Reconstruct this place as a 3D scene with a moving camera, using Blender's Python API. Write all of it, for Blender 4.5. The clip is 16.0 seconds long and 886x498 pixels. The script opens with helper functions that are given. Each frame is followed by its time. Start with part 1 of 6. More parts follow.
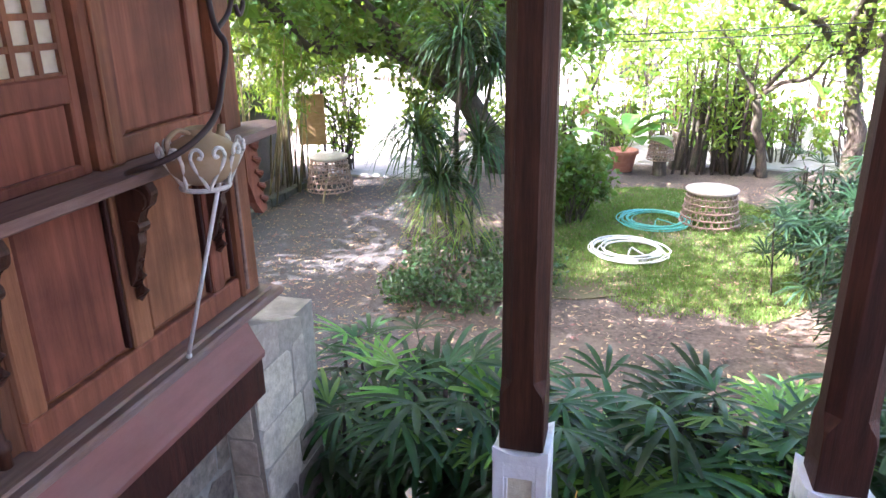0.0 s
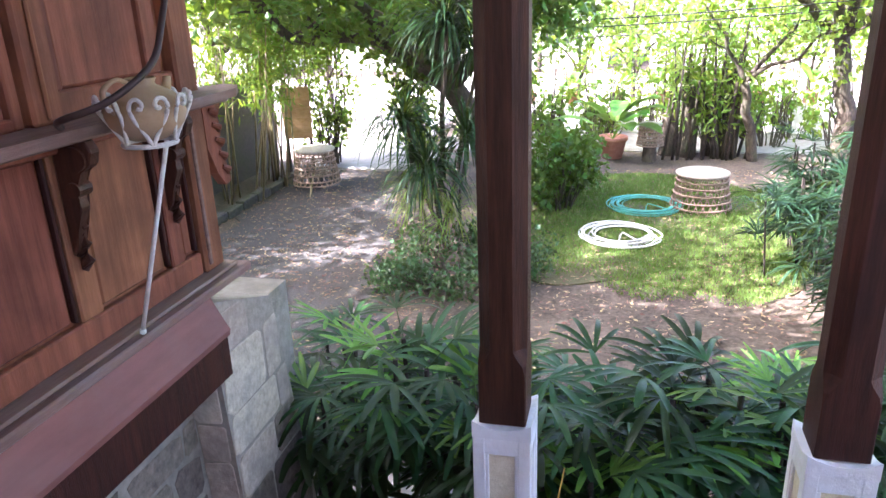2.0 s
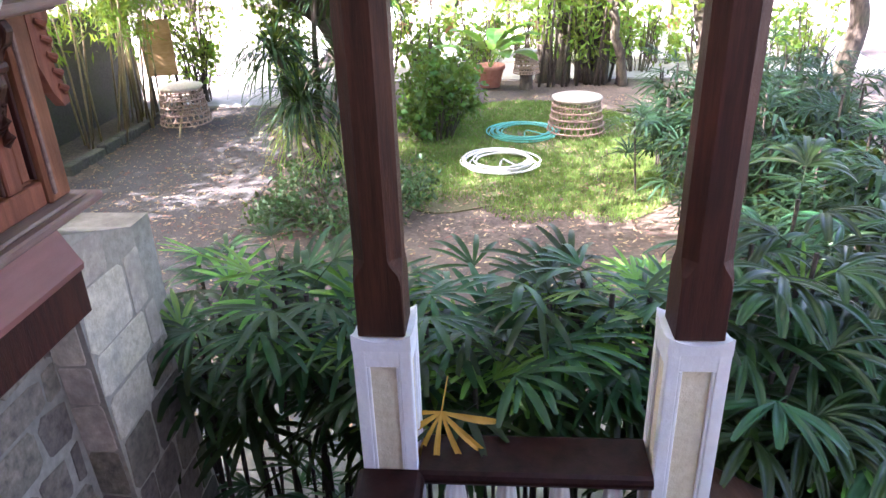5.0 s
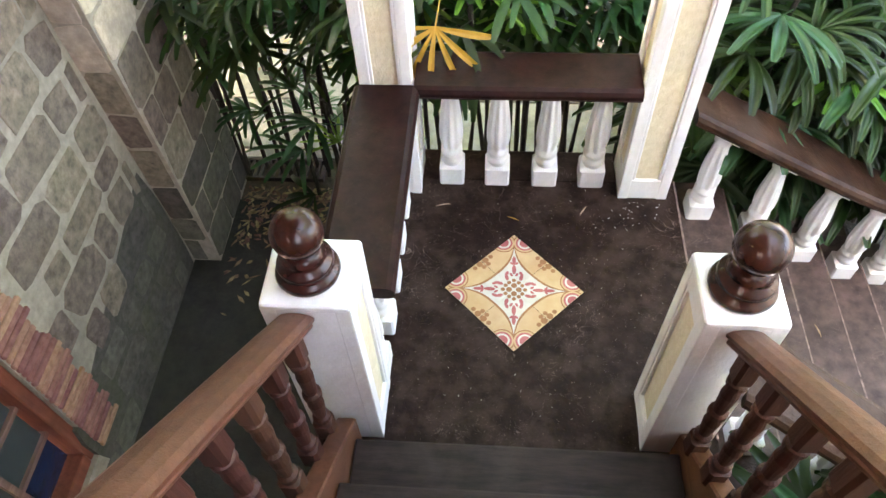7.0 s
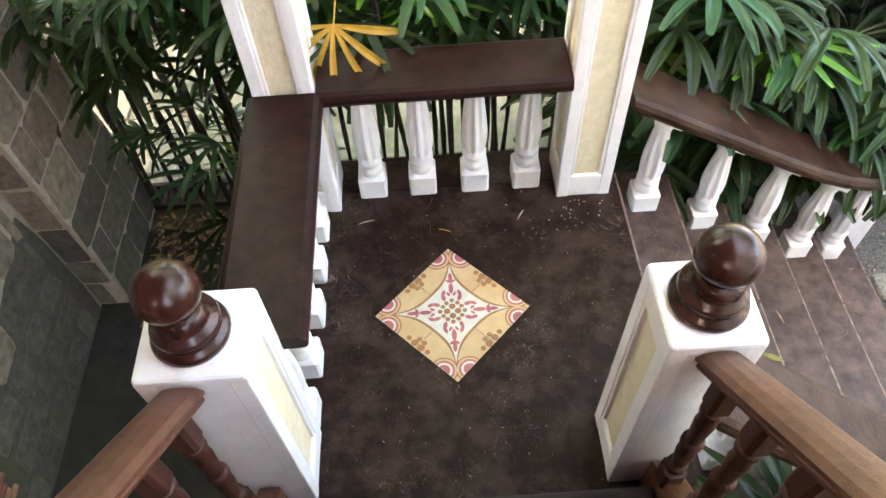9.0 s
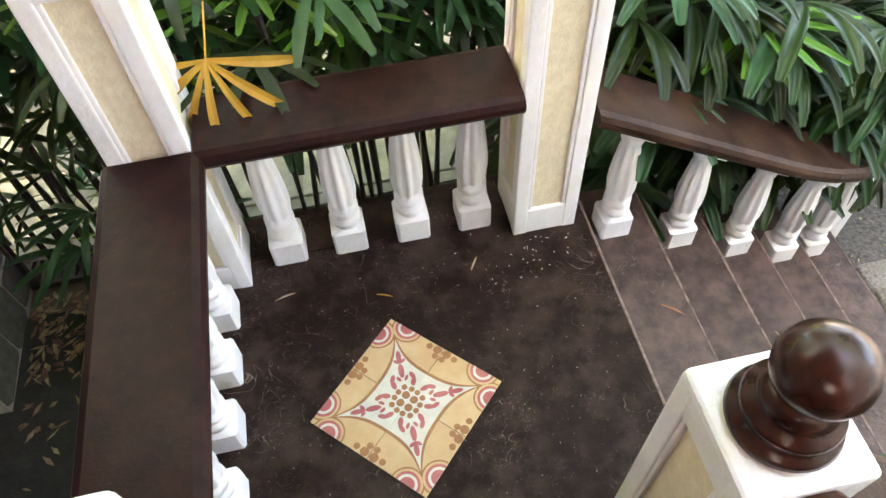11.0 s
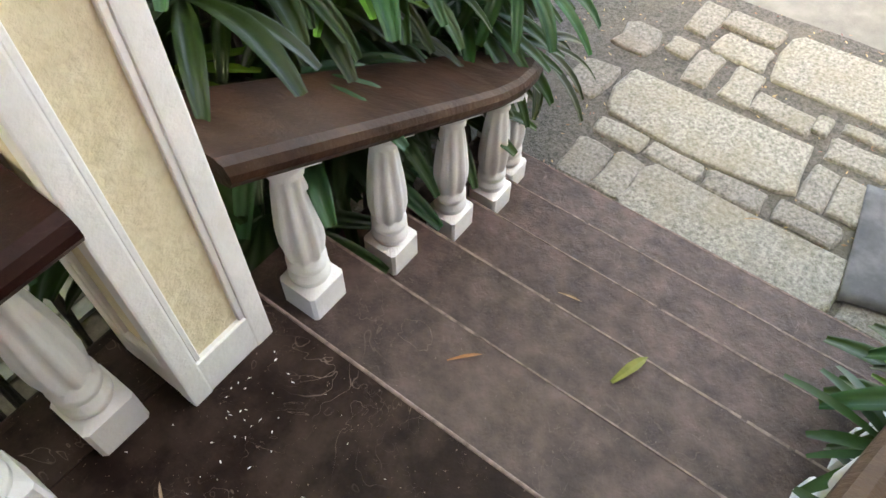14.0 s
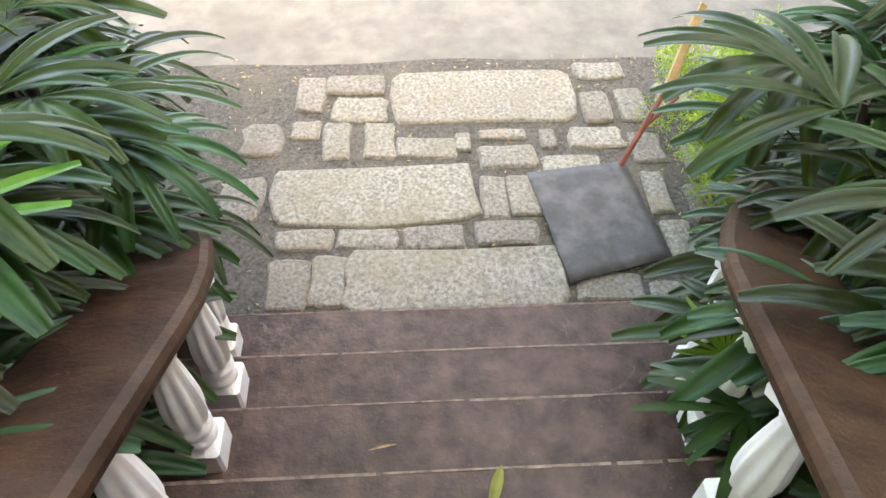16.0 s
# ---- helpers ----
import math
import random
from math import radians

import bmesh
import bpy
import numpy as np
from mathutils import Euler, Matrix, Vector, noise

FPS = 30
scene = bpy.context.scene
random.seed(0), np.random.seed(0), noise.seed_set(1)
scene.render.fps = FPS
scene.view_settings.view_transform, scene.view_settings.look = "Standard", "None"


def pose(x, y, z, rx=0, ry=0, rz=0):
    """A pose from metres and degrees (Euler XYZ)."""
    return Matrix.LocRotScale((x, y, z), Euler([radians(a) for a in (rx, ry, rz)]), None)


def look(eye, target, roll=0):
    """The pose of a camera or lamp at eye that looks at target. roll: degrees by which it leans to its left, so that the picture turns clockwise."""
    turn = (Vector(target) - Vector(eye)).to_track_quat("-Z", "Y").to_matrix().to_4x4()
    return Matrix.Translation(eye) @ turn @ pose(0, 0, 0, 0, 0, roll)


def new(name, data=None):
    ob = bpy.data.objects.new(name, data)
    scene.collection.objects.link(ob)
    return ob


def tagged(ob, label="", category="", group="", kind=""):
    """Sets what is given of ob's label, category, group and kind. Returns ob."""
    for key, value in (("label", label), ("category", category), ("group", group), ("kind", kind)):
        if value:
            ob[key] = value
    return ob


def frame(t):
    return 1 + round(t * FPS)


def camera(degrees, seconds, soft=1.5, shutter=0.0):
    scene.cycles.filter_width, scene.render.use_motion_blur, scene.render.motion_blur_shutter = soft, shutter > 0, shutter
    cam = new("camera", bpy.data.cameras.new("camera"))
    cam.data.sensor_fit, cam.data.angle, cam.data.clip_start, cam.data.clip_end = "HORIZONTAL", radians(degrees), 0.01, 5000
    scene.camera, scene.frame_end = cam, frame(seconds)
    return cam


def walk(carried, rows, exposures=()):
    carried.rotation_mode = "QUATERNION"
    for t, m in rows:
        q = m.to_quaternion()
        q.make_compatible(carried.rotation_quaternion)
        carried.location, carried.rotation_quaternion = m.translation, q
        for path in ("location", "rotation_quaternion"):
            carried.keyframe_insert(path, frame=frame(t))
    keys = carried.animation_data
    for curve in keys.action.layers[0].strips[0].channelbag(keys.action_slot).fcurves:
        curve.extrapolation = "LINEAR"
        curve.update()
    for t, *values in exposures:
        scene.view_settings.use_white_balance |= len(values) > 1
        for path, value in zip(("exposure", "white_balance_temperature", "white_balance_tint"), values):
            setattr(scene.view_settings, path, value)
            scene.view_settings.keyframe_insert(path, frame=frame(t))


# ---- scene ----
cam = camera(63.9, 16.0)
PATH = [
    (0, (-0.205, -1.72, 3.77), (-0.694, 0.1, 3.103), -1.0),
    (0.5, (-0.207, -1.736, 3.78), (-0.803, 0.053, 3.113), -1.0),
    (1, (-0.181, -1.723, 3.761), (-0.812, 0.053, 3.094), -1.3),
    (1.5, (-0.15, -1.673, 3.694), (-0.785, 0.101, 3.023), -1.4),
    (2, (-0.163, -1.589, 3.598), (-0.635, 0.234, 2.923), -2.2),
    (2.5, (-0.186, -1.556, 3.555), (-0.441, 0.308, 2.878), -1.8),
    (3, (-0.165, -1.571, 3.521), (-0.34, 0.306, 2.852), -1.8),
    (5.5, (-0.096, -1.563, 3.453), (-0.253, 0.16, 2.45), -2.2),
    (6, (-0.084, -1.619, 3.388), (-0.24, -0.142, 2.048), -2.5),
    (6.5, (-0.089, -1.609, 3.394), (-0.227, -0.396, 1.809), -3.2),
    (7, (-0.104, -1.601, 3.4), (-0.235, -0.417, 1.793), -3.3),
    (7.5, (-0.133, -1.579, 3.398), (-0.259, -0.4, 1.788), -3.4),
    (8, (-0.127, -1.525, 3.381), (-0.246, -0.346, 1.77), -3.8),
    (8.5, (-0.047, -1.446, 3.248), (-0.124, -0.265, 1.636), -4.2),
    (9, (-0.034, -1.342, 3.194), (-0.023, -0.165, 1.577), -3.4),
    (11.5, (0.015, -0.704, 2.765), (0.261, 0.425, 1.133), -3.0),
    (12, (0.091, -0.564, 2.643), (0.419, 0.528, 1.0), -2.1),
    (12.5, (0.127, -0.505, 2.561), (0.558, 0.569, 0.93), -2.0),
    (13, (0.135, -0.391, 2.466), (0.741, 0.582, 0.827), -1.2),
    (13.5, (0.18, -0.304, 2.394), (0.994, 0.505, 0.757), 0.2),
    (14, (0.297, -0.202, 2.288), (1.232, 0.478, 0.656), 1.0),
    (14.5, (0.378, -0.125, 2.28), (1.431, 0.388, 0.659), 0.2),
    (15, (0.412, -0.063, 2.35), (1.56, 0.18, 0.731), -1.2),
    (15.5, (0.497, 0.025, 2.281), (1.698, 0.014, 0.683), 0.2),
    (16, (0.582, 0.058, 2.22), (1.896, -0.036, 0.715), 1.3),
]
walk(cam, [(t, look(eye, target, roll)) for t, eye, target, roll in PATH], [(0.0, 3.8, 5750, 28), (4.6, 3.82, 5750, 28), (5.5, 4.15, 6600, 33), (6.0, 4.6, 7700, 27), (6.5, 5.0, 7900, 17), (7.5, 5.18, 7700, 15), (9.0, 5.1, 7900, 15), (11.5, 4.95, 8200, 13), (12.5, 4.85, 8300, 12), (13.5, 4.6, 8200, 10), (15.0, 4.62, 8300, 14), (16.0, 4.68, 8300, 14)])

# ---- light ----
SUN_TO = Vector((-0.76, -0.4, 0.79)).normalized()
world = bpy.data.worlds.new("sky")
scene.world = world
world.use_nodes = True
wn = world.node_tree.nodes
sky = wn.new("ShaderNodeTexSky")
sky.sky_type = "NISHITA"
sky.sun_disc = False
sky.sun_elevation = math.asin(SUN_TO.z)
sky.sun_rotation = math.atan2(SUN_TO.x, SUN_TO.y)
sky.air_density, sky.dust_density, sky.ozone_density = 0.8, 6.0, 0.5
wn["Background"].inputs["Strength"].default_value = 0.15
world.node_tree.links.new(sky.outputs[0], wn["Background"].inputs["Color"])
sun_data = bpy.data.lights.new("sun", "SUN")
sun_data.energy, sun_data.angle, sun_data.color = 3.4, radians(0.6), (1.0, 0.96, 0.88)
sun = new("sun", sun_data)
sun.matrix_world = look((0, 0, 0), -SUN_TO)


# ---- materials ----
def surface(name, a, b, scale=8.0, stretch=(1, 1, 1), rough=(0.5, 0.7), bump=0.2, bump_scale=60.0, stain=None,
            stain_scale=1.2, stain_amount=0.6, vary=0.12, translucent=0.0, coat=0.0, specular=0.5, island=False, scuff=None, pits=0.0):
    m = bpy.data.materials.new(name)
    m.use_nodes = True
    t = m.node_tree
    n, l = t.nodes, t.links
    bsdf = n["Principled BSDF"]
    coord = n.new("ShaderNodeTexCoord")
    info = n.new("ShaderNodeObjectInfo")
    shift = n.new("ShaderNodeVectorMath")
    shift.operation = "MULTIPLY_ADD"
    shift.inputs[1].default_value = (7.3, 3.1, 5.7)
    l.new(info.outputs["Random"], shift.inputs[0])
    l.new(coord.outputs["Object"], shift.inputs[2])
    mapping = n.new("ShaderNodeMapping")
    mapping.inputs["Scale"].default_value = stretch
    l.new(shift.outputs[0], mapping.inputs["Vector"])

    def noise_at(s, detail, source):
        k = n.new("ShaderNodeTexNoise")
        k.inputs["Scale"].default_value, k.inputs["Detail"].default_value = s, detail
        k.inputs["Roughness"].default_value = 0.62
        l.new(source, k.inputs["Vector"])
        return k.outputs["Fac"]

    def ramp(fac, lo, hi):
        k = n.new("ShaderNodeMapRange")
        k.inputs["From Min"].default_value, k.inputs["From Max"].default_value = lo, hi
        l.new(fac, k.inputs["Value"])
        return k.outputs["Result"]

    def mix(fac, x, y, mode="MIX"):
        k = n.new("ShaderNodeMix")
        k.data_type, k.blend_type = "RGBA", mode
        for value, socket in ((fac, k.inputs[0]), (x, k.inputs[6]), (y, k.inputs[7])):
            if hasattr(value, "is_linked"):
                l.new(value, socket)
            elif socket == k.inputs[0]:
                socket.default_value = value
            else:
                socket.default_value = (*value, 1)
        return k.outputs[2]

    grain = noise_at(scale, 6, mapping.outputs[0])
    colour = mix(ramp(grain, 0.32, 0.68), a, b)
    if stain:
        big = noise_at(stain_scale, 5, shift.outputs[0])
        amount = n.new("ShaderNodeMath")
        amount.operation = "MULTIPLY"
        amount.inputs[1].default_value = stain_amount
        l.new(ramp(big, 0.45, 0.7), amount.inputs[0])
        colour = mix(amount.outputs[0], colour, stain)
    if scuff:
        # thin curling scratches, broken by patches, and small pale specks
        tint, amount = scuff
        for s_scale, width, patch in ((5.0, 0.006, 3.0), (11.0, 0.007, 5.0)):
            line = n.new("ShaderNodeTexNoise")
            line.inputs["Scale"].default_value, line.inputs["Detail"].default_value, line.inputs["Distortion"].default_value = s_scale, 2.0, 2.2
            l.new(shift.outputs[0], line.inputs["Vector"])
            off = n.new("ShaderNodeMath")
            off.operation = "SUBTRACT"
            off.inputs[1].default_value = 0.5
            l.new(line.outputs["Fac"], off.inputs[0])
            near = n.new("ShaderNodeMath")
            near.operation = "ABSOLUTE"
            l.new(off.outputs[0], near.inputs[0])
            both = n.new("ShaderNodeMath")
            both.operation = "MULTIPLY"
            l.new(ramp(near.outputs[0], width, 0.0), both.inputs[0])
            l.new(ramp(noise_at(patch, 4, shift.outputs[0]), 0.52, 0.72), both.inputs[1])
            weak = n.new("ShaderNodeMath")
            weak.operation = "MULTIPLY"
            weak.inputs[1].default_value = amount
            l.new(both.outputs[0], weak.inputs[0])
            colour = mix(weak.outputs[0], colour, tint)
        speck = n.new("ShaderNodeMath")
        speck.operation = "MULTIPLY"
        speck.inputs[1].default_value = amount
        l.new(ramp(noise_at(140.0, 2, shift.outputs[0]), 0.7, 0.76), speck.inputs[0])
        colour = mix(speck.outputs[0], colour, tint)
    if vary:
        hsv = n.new("ShaderNodeHueSaturation")
        pick = info.outputs["Random"]
        if island:
            pick = n.new("ShaderNodeNewGeometry").outputs["Random Per Island"]
        val = n.new("ShaderNodeMapRange")
        val.inputs["To Min"].default_value, val.inputs["To Max"].default_value = 1 - vary, 1 + vary
        l.new(pick, val.inputs["Value"])
        l.new(val.outputs[0], hsv.inputs["Value"])
        hue = n.new("ShaderNodeMapRange")
        hue.inputs["To Min"].default_value, hue.inputs["To Max"].default_value = 0.5 - vary * 0.09, 0.5 + vary * 0.09
        l.new(pick, hue.inputs["Value"])
        l.new(hue.outputs[0], hsv.inputs["Hue"])
        l.new(colour, hsv.inputs["Color"])
        colour = hsv.outputs[0]
    l.new(colour, bsdf.inputs["Base Color"])
    gloss = n.new("ShaderNodeMapRange")
    gloss.inputs["To Min"].default_value, gloss.inputs["To Max"].default_value = rough
    l.new(noise_at(scale * 0.4 + 1, 3, shift.outputs[0]), gloss.inputs["Value"])
    l.new(gloss.outputs[0], bsdf.inputs["Roughness"])
    bsdf.inputs["Specular IOR Level"].default_value = specular
    bsdf.inputs["Coat Weight"].default_value = coat
    bsdf.inputs["Coat Roughness"].default_value = 0.25
    if bump:
        bn = n.new("ShaderNodeBump")
        bn.inputs["Strength"].default_value, bn.inputs["Distance"].default_value = bump, 0.01
        l.new(noise_at(bump_scale, 4, mapping.outputs[0]), bn.inputs["Height"])
        l.new(bn.outputs[0], bsdf.inputs["Normal"])
        if pits:
            dent = n.new("ShaderNodeBump")
            dent.inputs["Strength"].default_value, dent.inputs["Distance"].default_value = pits, 0.012
            l.new(ramp(noise_at(17.0, 7, shift.outputs[0]), 0.36, 0.5), dent.inputs["Height"])
            l.new(bn.outputs[0], dent.inputs["Normal"])
            l.new(dent.outputs[0], bsdf.inputs["Normal"])
    if translucent:
        tr = n.new("ShaderNodeBsdfTranslucent")
        l.new(mix(0.5, colour, (0.35, 0.5, 0.03)), tr.inputs["Color"])
        ms = n.new("ShaderNodeMixShader")
        ms.inputs[0].default_value = translucent
        l.new(bsdf.outputs[0], ms.inputs[1])
        l.new(tr.outputs[0], ms.inputs[2])
        l.new(ms.outputs[0], n["Material Output"].inputs["Surface"])
    return m


M = {
    "soil": surface("soil", (0.045, 0.034, 0.026), (0.13, 0.098, 0.072), 18, bump=0.6, bump_scale=45, rough=(0.85, 1), stain=(0.19, 0.145, 0.105), stain_scale=0.9),
    "gravel": surface("gravel", (0.035, 0.035, 0.034), (0.13, 0.127, 0.122), 40, bump=0.9, bump_scale=40, rough=(0.8, 1), stain=(0.1, 0.07, 0.05), stain_scale=0.5),
    "turf": surface("turf", (0.07, 0.075, 0.03), (0.115, 0.115, 0.048), 22, bump=0.6, bump_scale=60, rough=(0.8, 1), stain=(0.16, 0.13, 0.06), stain_scale=0.8, stain_amount=0.7),
    "grass": surface("grass", (0.085, 0.16, 0.03), (0.165, 0.255, 0.05), 3, bump=0, rough=(0.5, 0.7), vary=0.35, island=True, translucent=0.25),
    "litter": surface("dry leaves", (0.15, 0.09, 0.05), (0.36, 0.23, 0.14), 30, bump=0, rough=(0.7, 0.9), vary=0.5, island=True),
    "concrete": surface("concrete", (0.3, 0.285, 0.255), (0.4, 0.385, 0.35), 6, bump=0.25, bump_scale=90, rough=(0.75, 0.95), stain=(0.22, 0.2, 0.17), stain_scale=1.4),
    "pale_walk": surface("old pale walk", (0.17, 0.165, 0.14), (0.28, 0.272, 0.235), 9, bump=0.3, bump_scale=70, rough=(0.8, 0.95), stain=(0.11, 0.115, 0.085), stain_scale=4),
    "walk": surface("weathered walk concrete", (0.105, 0.1, 0.092), (0.17, 0.162, 0.148), 7, bump=0.2, bump_scale=90, rough=(0.7, 0.95), stain=(0.1, 0.095, 0.085), stain_scale=2),
    "grit": surface("grit bed", (0.03, 0.028, 0.025), (0.12, 0.112, 0.1), 60, bump=1.0, bump_scale=70, rough=(0.85, 1), stain=(0.12, 0.11, 0.085), stain_scale=3),
    "granite": surface("granite", (0.09, 0.085, 0.074), (0.29, 0.275, 0.245), 60, bump=0.9, bump_scale=48, rough=(0.75, 0.95), stain=(0.17, 0.145, 0.105), stain_scale=5, vary=0.16),
    "slate": surface("rubber mat", (0.028, 0.027, 0.028), (0.055, 0.053, 0.054), 14, bump=0.25, bump_scale=14, rough=(0.5, 0.75), stain=(0.12, 0.115, 0.115), stain_scale=7, stain_amount=0.5),
    "adobe": surface("adobe stone", (0.38, 0.31, 0.24), (0.6, 0.51, 0.405), 24, bump=0.7, bump_scale=38, rough=(0.85, 1), stain=(0.27, 0.235, 0.2), stain_scale=5, vary=0.16),
    "moss": surface("dark mossy stone", (0.05, 0.047, 0.039), (0.125, 0.115, 0.096), 20, bump=0.6, bump_scale=38, rough=(0.85, 1), stain=(0.075, 0.09, 0.04), stain_scale=3, stain_amount=0.45, vary=0.25),
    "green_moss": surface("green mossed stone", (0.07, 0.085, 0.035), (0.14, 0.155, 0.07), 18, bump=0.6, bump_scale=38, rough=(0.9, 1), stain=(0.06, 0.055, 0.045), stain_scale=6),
    "slab": surface("old pale walk slab", (0.23, 0.225, 0.18), (0.36, 0.35, 0.29), 12, bump=0.35, bump_scale=60, rough=(0.8, 0.95), stain=(0.13, 0.135, 0.095), stain_scale=4, vary=0.12),
    "mortar": surface("mortar", (0.25, 0.215, 0.175), (0.36, 0.31, 0.255), 30, bump=0.4, bump_scale=80, rough=(0.85, 1), stain=(0.17, 0.15, 0.13), stain_scale=2.2),
    "shaded": surface("shade-darkened paving", (0.014, 0.013, 0.011), (0.04, 0.037, 0.031), 14, bump=0.6, bump_scale=40, rough=(0.6, 0.9), stain=(0.03, 0.035, 0.017), stain_scale=3),
    # also carries the shade painted at the foot of the house wall
    "old_mortar": surface("dark moist mortar", (0.05, 0.047, 0.041), (0.1, 0.093, 0.082), 30, bump=0.4, bump_scale=80, rough=(0.85, 1), stain=(0.06, 0.08, 0.03), stain_scale=2),
    "grey_mortar": surface("pale wall mortar", (0.25, 0.22, 0.178), (0.38, 0.335, 0.275), 20, bump=0.6, bump_scale=60, rough=(0.85, 1), stain=(0.09, 0.09, 0.076), stain_scale=1.3, stain_amount=0.85),
    "brick": surface("brick", (0.22, 0.095, 0.07), (0.34, 0.175, 0.135), 30, bump=0.5, bump_scale=60, rough=(0.8, 1), vary=0.3),
    "wall_wood": surface("stained wall wood", (0.165, 0.057, 0.031), (0.3, 0.112, 0.062), 4, (9, 9, 0.5), (0.48, 0.65), 0.22, 30, stain=(0.075, 0.026, 0.017), stain_scale=2.4, stain_amount=0.7, specular=0.18),
    "ledge_wood": surface("weathered ledge wood", (0.14, 0.07, 0.052), (0.26, 0.15, 0.115), 6, (9, 0.7, 9), (0.5, 0.7), 0.3, 30, stain=(0.2, 0.17, 0.15), stain_scale=4, stain_amount=0.5),
    "beam_paint": surface("maroon painted beam", (0.19, 0.078, 0.062), (0.25, 0.105, 0.084), 4, (4, 0.7, 4), (0.45, 0.65), 0.15, 40, stain=(0.22, 0.13, 0.11), stain_scale=5, stain_amount=0.3, specular=0.3),
    "post_wood": surface("red brown post wood", (0.026, 0.0085, 0.0055), (0.075, 0.024, 0.0135), 6, (8, 8, 0.6), (0.45, 0.62), 0.3, 28, stain=(0.022, 0.008, 0.006), stain_scale=3, specular=0.25),
    "rail_wood": surface("worn rail wood", (0.08, 0.03, 0.014), (0.165, 0.07, 0.036), 6, (9, 0.8, 9), (0.32, 0.5), 0.2, 30, stain=(0.06, 0.022, 0.013), stain_scale=4, specular=0.35),
    "ball_wood": surface("polished finial wood", (0.02, 0.0058, 0.004), (0.045, 0.0135, 0.0085), 6, (4, 4, 1), (0.22, 0.3), 0.02, 40, coat=0.15, specular=0.3),
    "tread": surface("dark waxed tread", (0.014, 0.009, 0.0075), (0.034, 0.022, 0.018), 7, (0.9, 6, 6), (0.4, 0.6), 0.15, 40, stain=(0.07, 0.055, 0.048), stain_scale=5, stain_amount=0.35, specular=0.2),
    "red_cement": surface("waxed red cement", (0.011, 0.0057, 0.0046), (0.028, 0.0152, 0.0126), 11, rough=(0.34, 0.62), bump=0.2, bump_scale=50, stain=(0.07, 0.047, 0.037), stain_scale=5.5, stain_amount=0.5, vary=0.05, specular=0.09, scuff=((0.24, 0.18, 0.15), 0.85), pits=0.08),
    "step_cement": surface("worn step cement", (0.04, 0.0243, 0.02), (0.112, 0.072, 0.062), 13, rough=(0.33, 0.56), bump=0.5, bump_scale=30, stain=(0.019, 0.0105, 0.0085), stain_scale=5, stain_amount=0.65, vary=0.06, specular=0.28, scuff=((0.25, 0.185, 0.155), 0.6), pits=0.2),
    "worn_rail": surface("worn cement rail", (0.014, 0.0056, 0.0035), (0.044, 0.0195, 0.0115), 9, rough=(0.34, 0.56), bump=0.3, bump_scale=45, stain=(0.085, 0.047, 0.029), stain_scale=5, stain_amount=0.45, specular=0.1, scuff=((0.17, 0.12, 0.09), 0.35), pits=0.1),
    "baluster_wood": surface("dark turned wood", (0.03, 0.011, 0.007), (0.075, 0.027, 0.017), 6, (8, 8, 0.6), (0.4, 0.55), 0.2, 28, specular=0.25),
    "wall_block": surface("brown grey wall stone", (0.095, 0.075, 0.057), (0.26, 0.208, 0.165), 22, bump=1.0, bump_scale=42, rough=(0.85, 1), stain=(0.13, 0.11, 0.08), stain_scale=5, vary=0.28),
    "nosing": surface("worn nosing", (0.07, 0.045, 0.036), (0.26, 0.18, 0.15), 30, rough=(0.6, 0.8), bump=0.2),
    "rail_cement": surface("maroon waxed rail", (0.0105, 0.0033, 0.0027), (0.026, 0.0085, 0.0066), 6, (3, 3, 3), (0.28, 0.46), 0.1, 40, stain=(0.05, 0.027, 0.02), stain_scale=7, stain_amount=0.35, specular=0.13, scuff=((0.12, 0.09, 0.08), 0.35)),
    "white": surface("white gloss paint", (0.74, 0.74, 0.75), (0.83, 0.83, 0.83), 5, rough=(0.42, 0.6), bump=0.4, bump_scale=32, stain=(0.6, 0.56, 0.5), stain_scale=7, stain_amount=0.3, vary=0.03),
    "cream": surface("cream stucco", (0.66, 0.58, 0.4), (0.76, 0.69, 0.52), 30, rough=(0.75, 0.9), bump=0.55, bump_scale=60, stain=(0.58, 0.5, 0.36), stain_scale=6, stain_amount=0.4, vary=0.03),
    "yellow_tile": surface("ochre tile", (0.44, 0.28, 0.13), (0.54, 0.375, 0.205), 12, rough=(0.4, 0.6), bump=0.08, stain=(0.48, 0.29, 0.14), stain_scale=14, stain_amount=0.5, vary=0.08),
    "white_tile": surface("pale tile inlay", (0.46, 0.46, 0.4), (0.58, 0.57, 0.5), 14, rough=(0.4, 0.6), bump=0.05, stain=(0.5, 0.43, 0.3), stain_scale=18, stain_amount=0.4, vary=0.05),
    "red_tile": surface("crimson tile inlay", (0.3, 0.06, 0.07), (0.42, 0.12, 0.12), 14, rough=(0.4, 0.6), bump=0.05, vary=0.1),
    "brown_tile": surface("brown tile inlay", (0.22, 0.085, 0.03), (0.32, 0.14, 0.055), 14, rough=(0.4, 0.6), bump=0.05, vary=0.1),
    "capiz": surface("capiz shell", (0.62, 0.5, 0.36), (0.8, 0.69, 0.54), 14, rough=(0.3, 0.5), bump=0.1, translucent=0.3, vary=0.12),
    "iron": surface("dark wrought iron", (0.03, 0.018, 0.016), (0.06, 0.035, 0.03), 12, rough=(0.4, 0.6), bump=0.1),
    "rope": surface("white rope", (0.62, 0.59, 0.54), (0.78, 0.76, 0.72), 60, rough=(0.8, 0.95), bump=0.5, bump_scale=160),
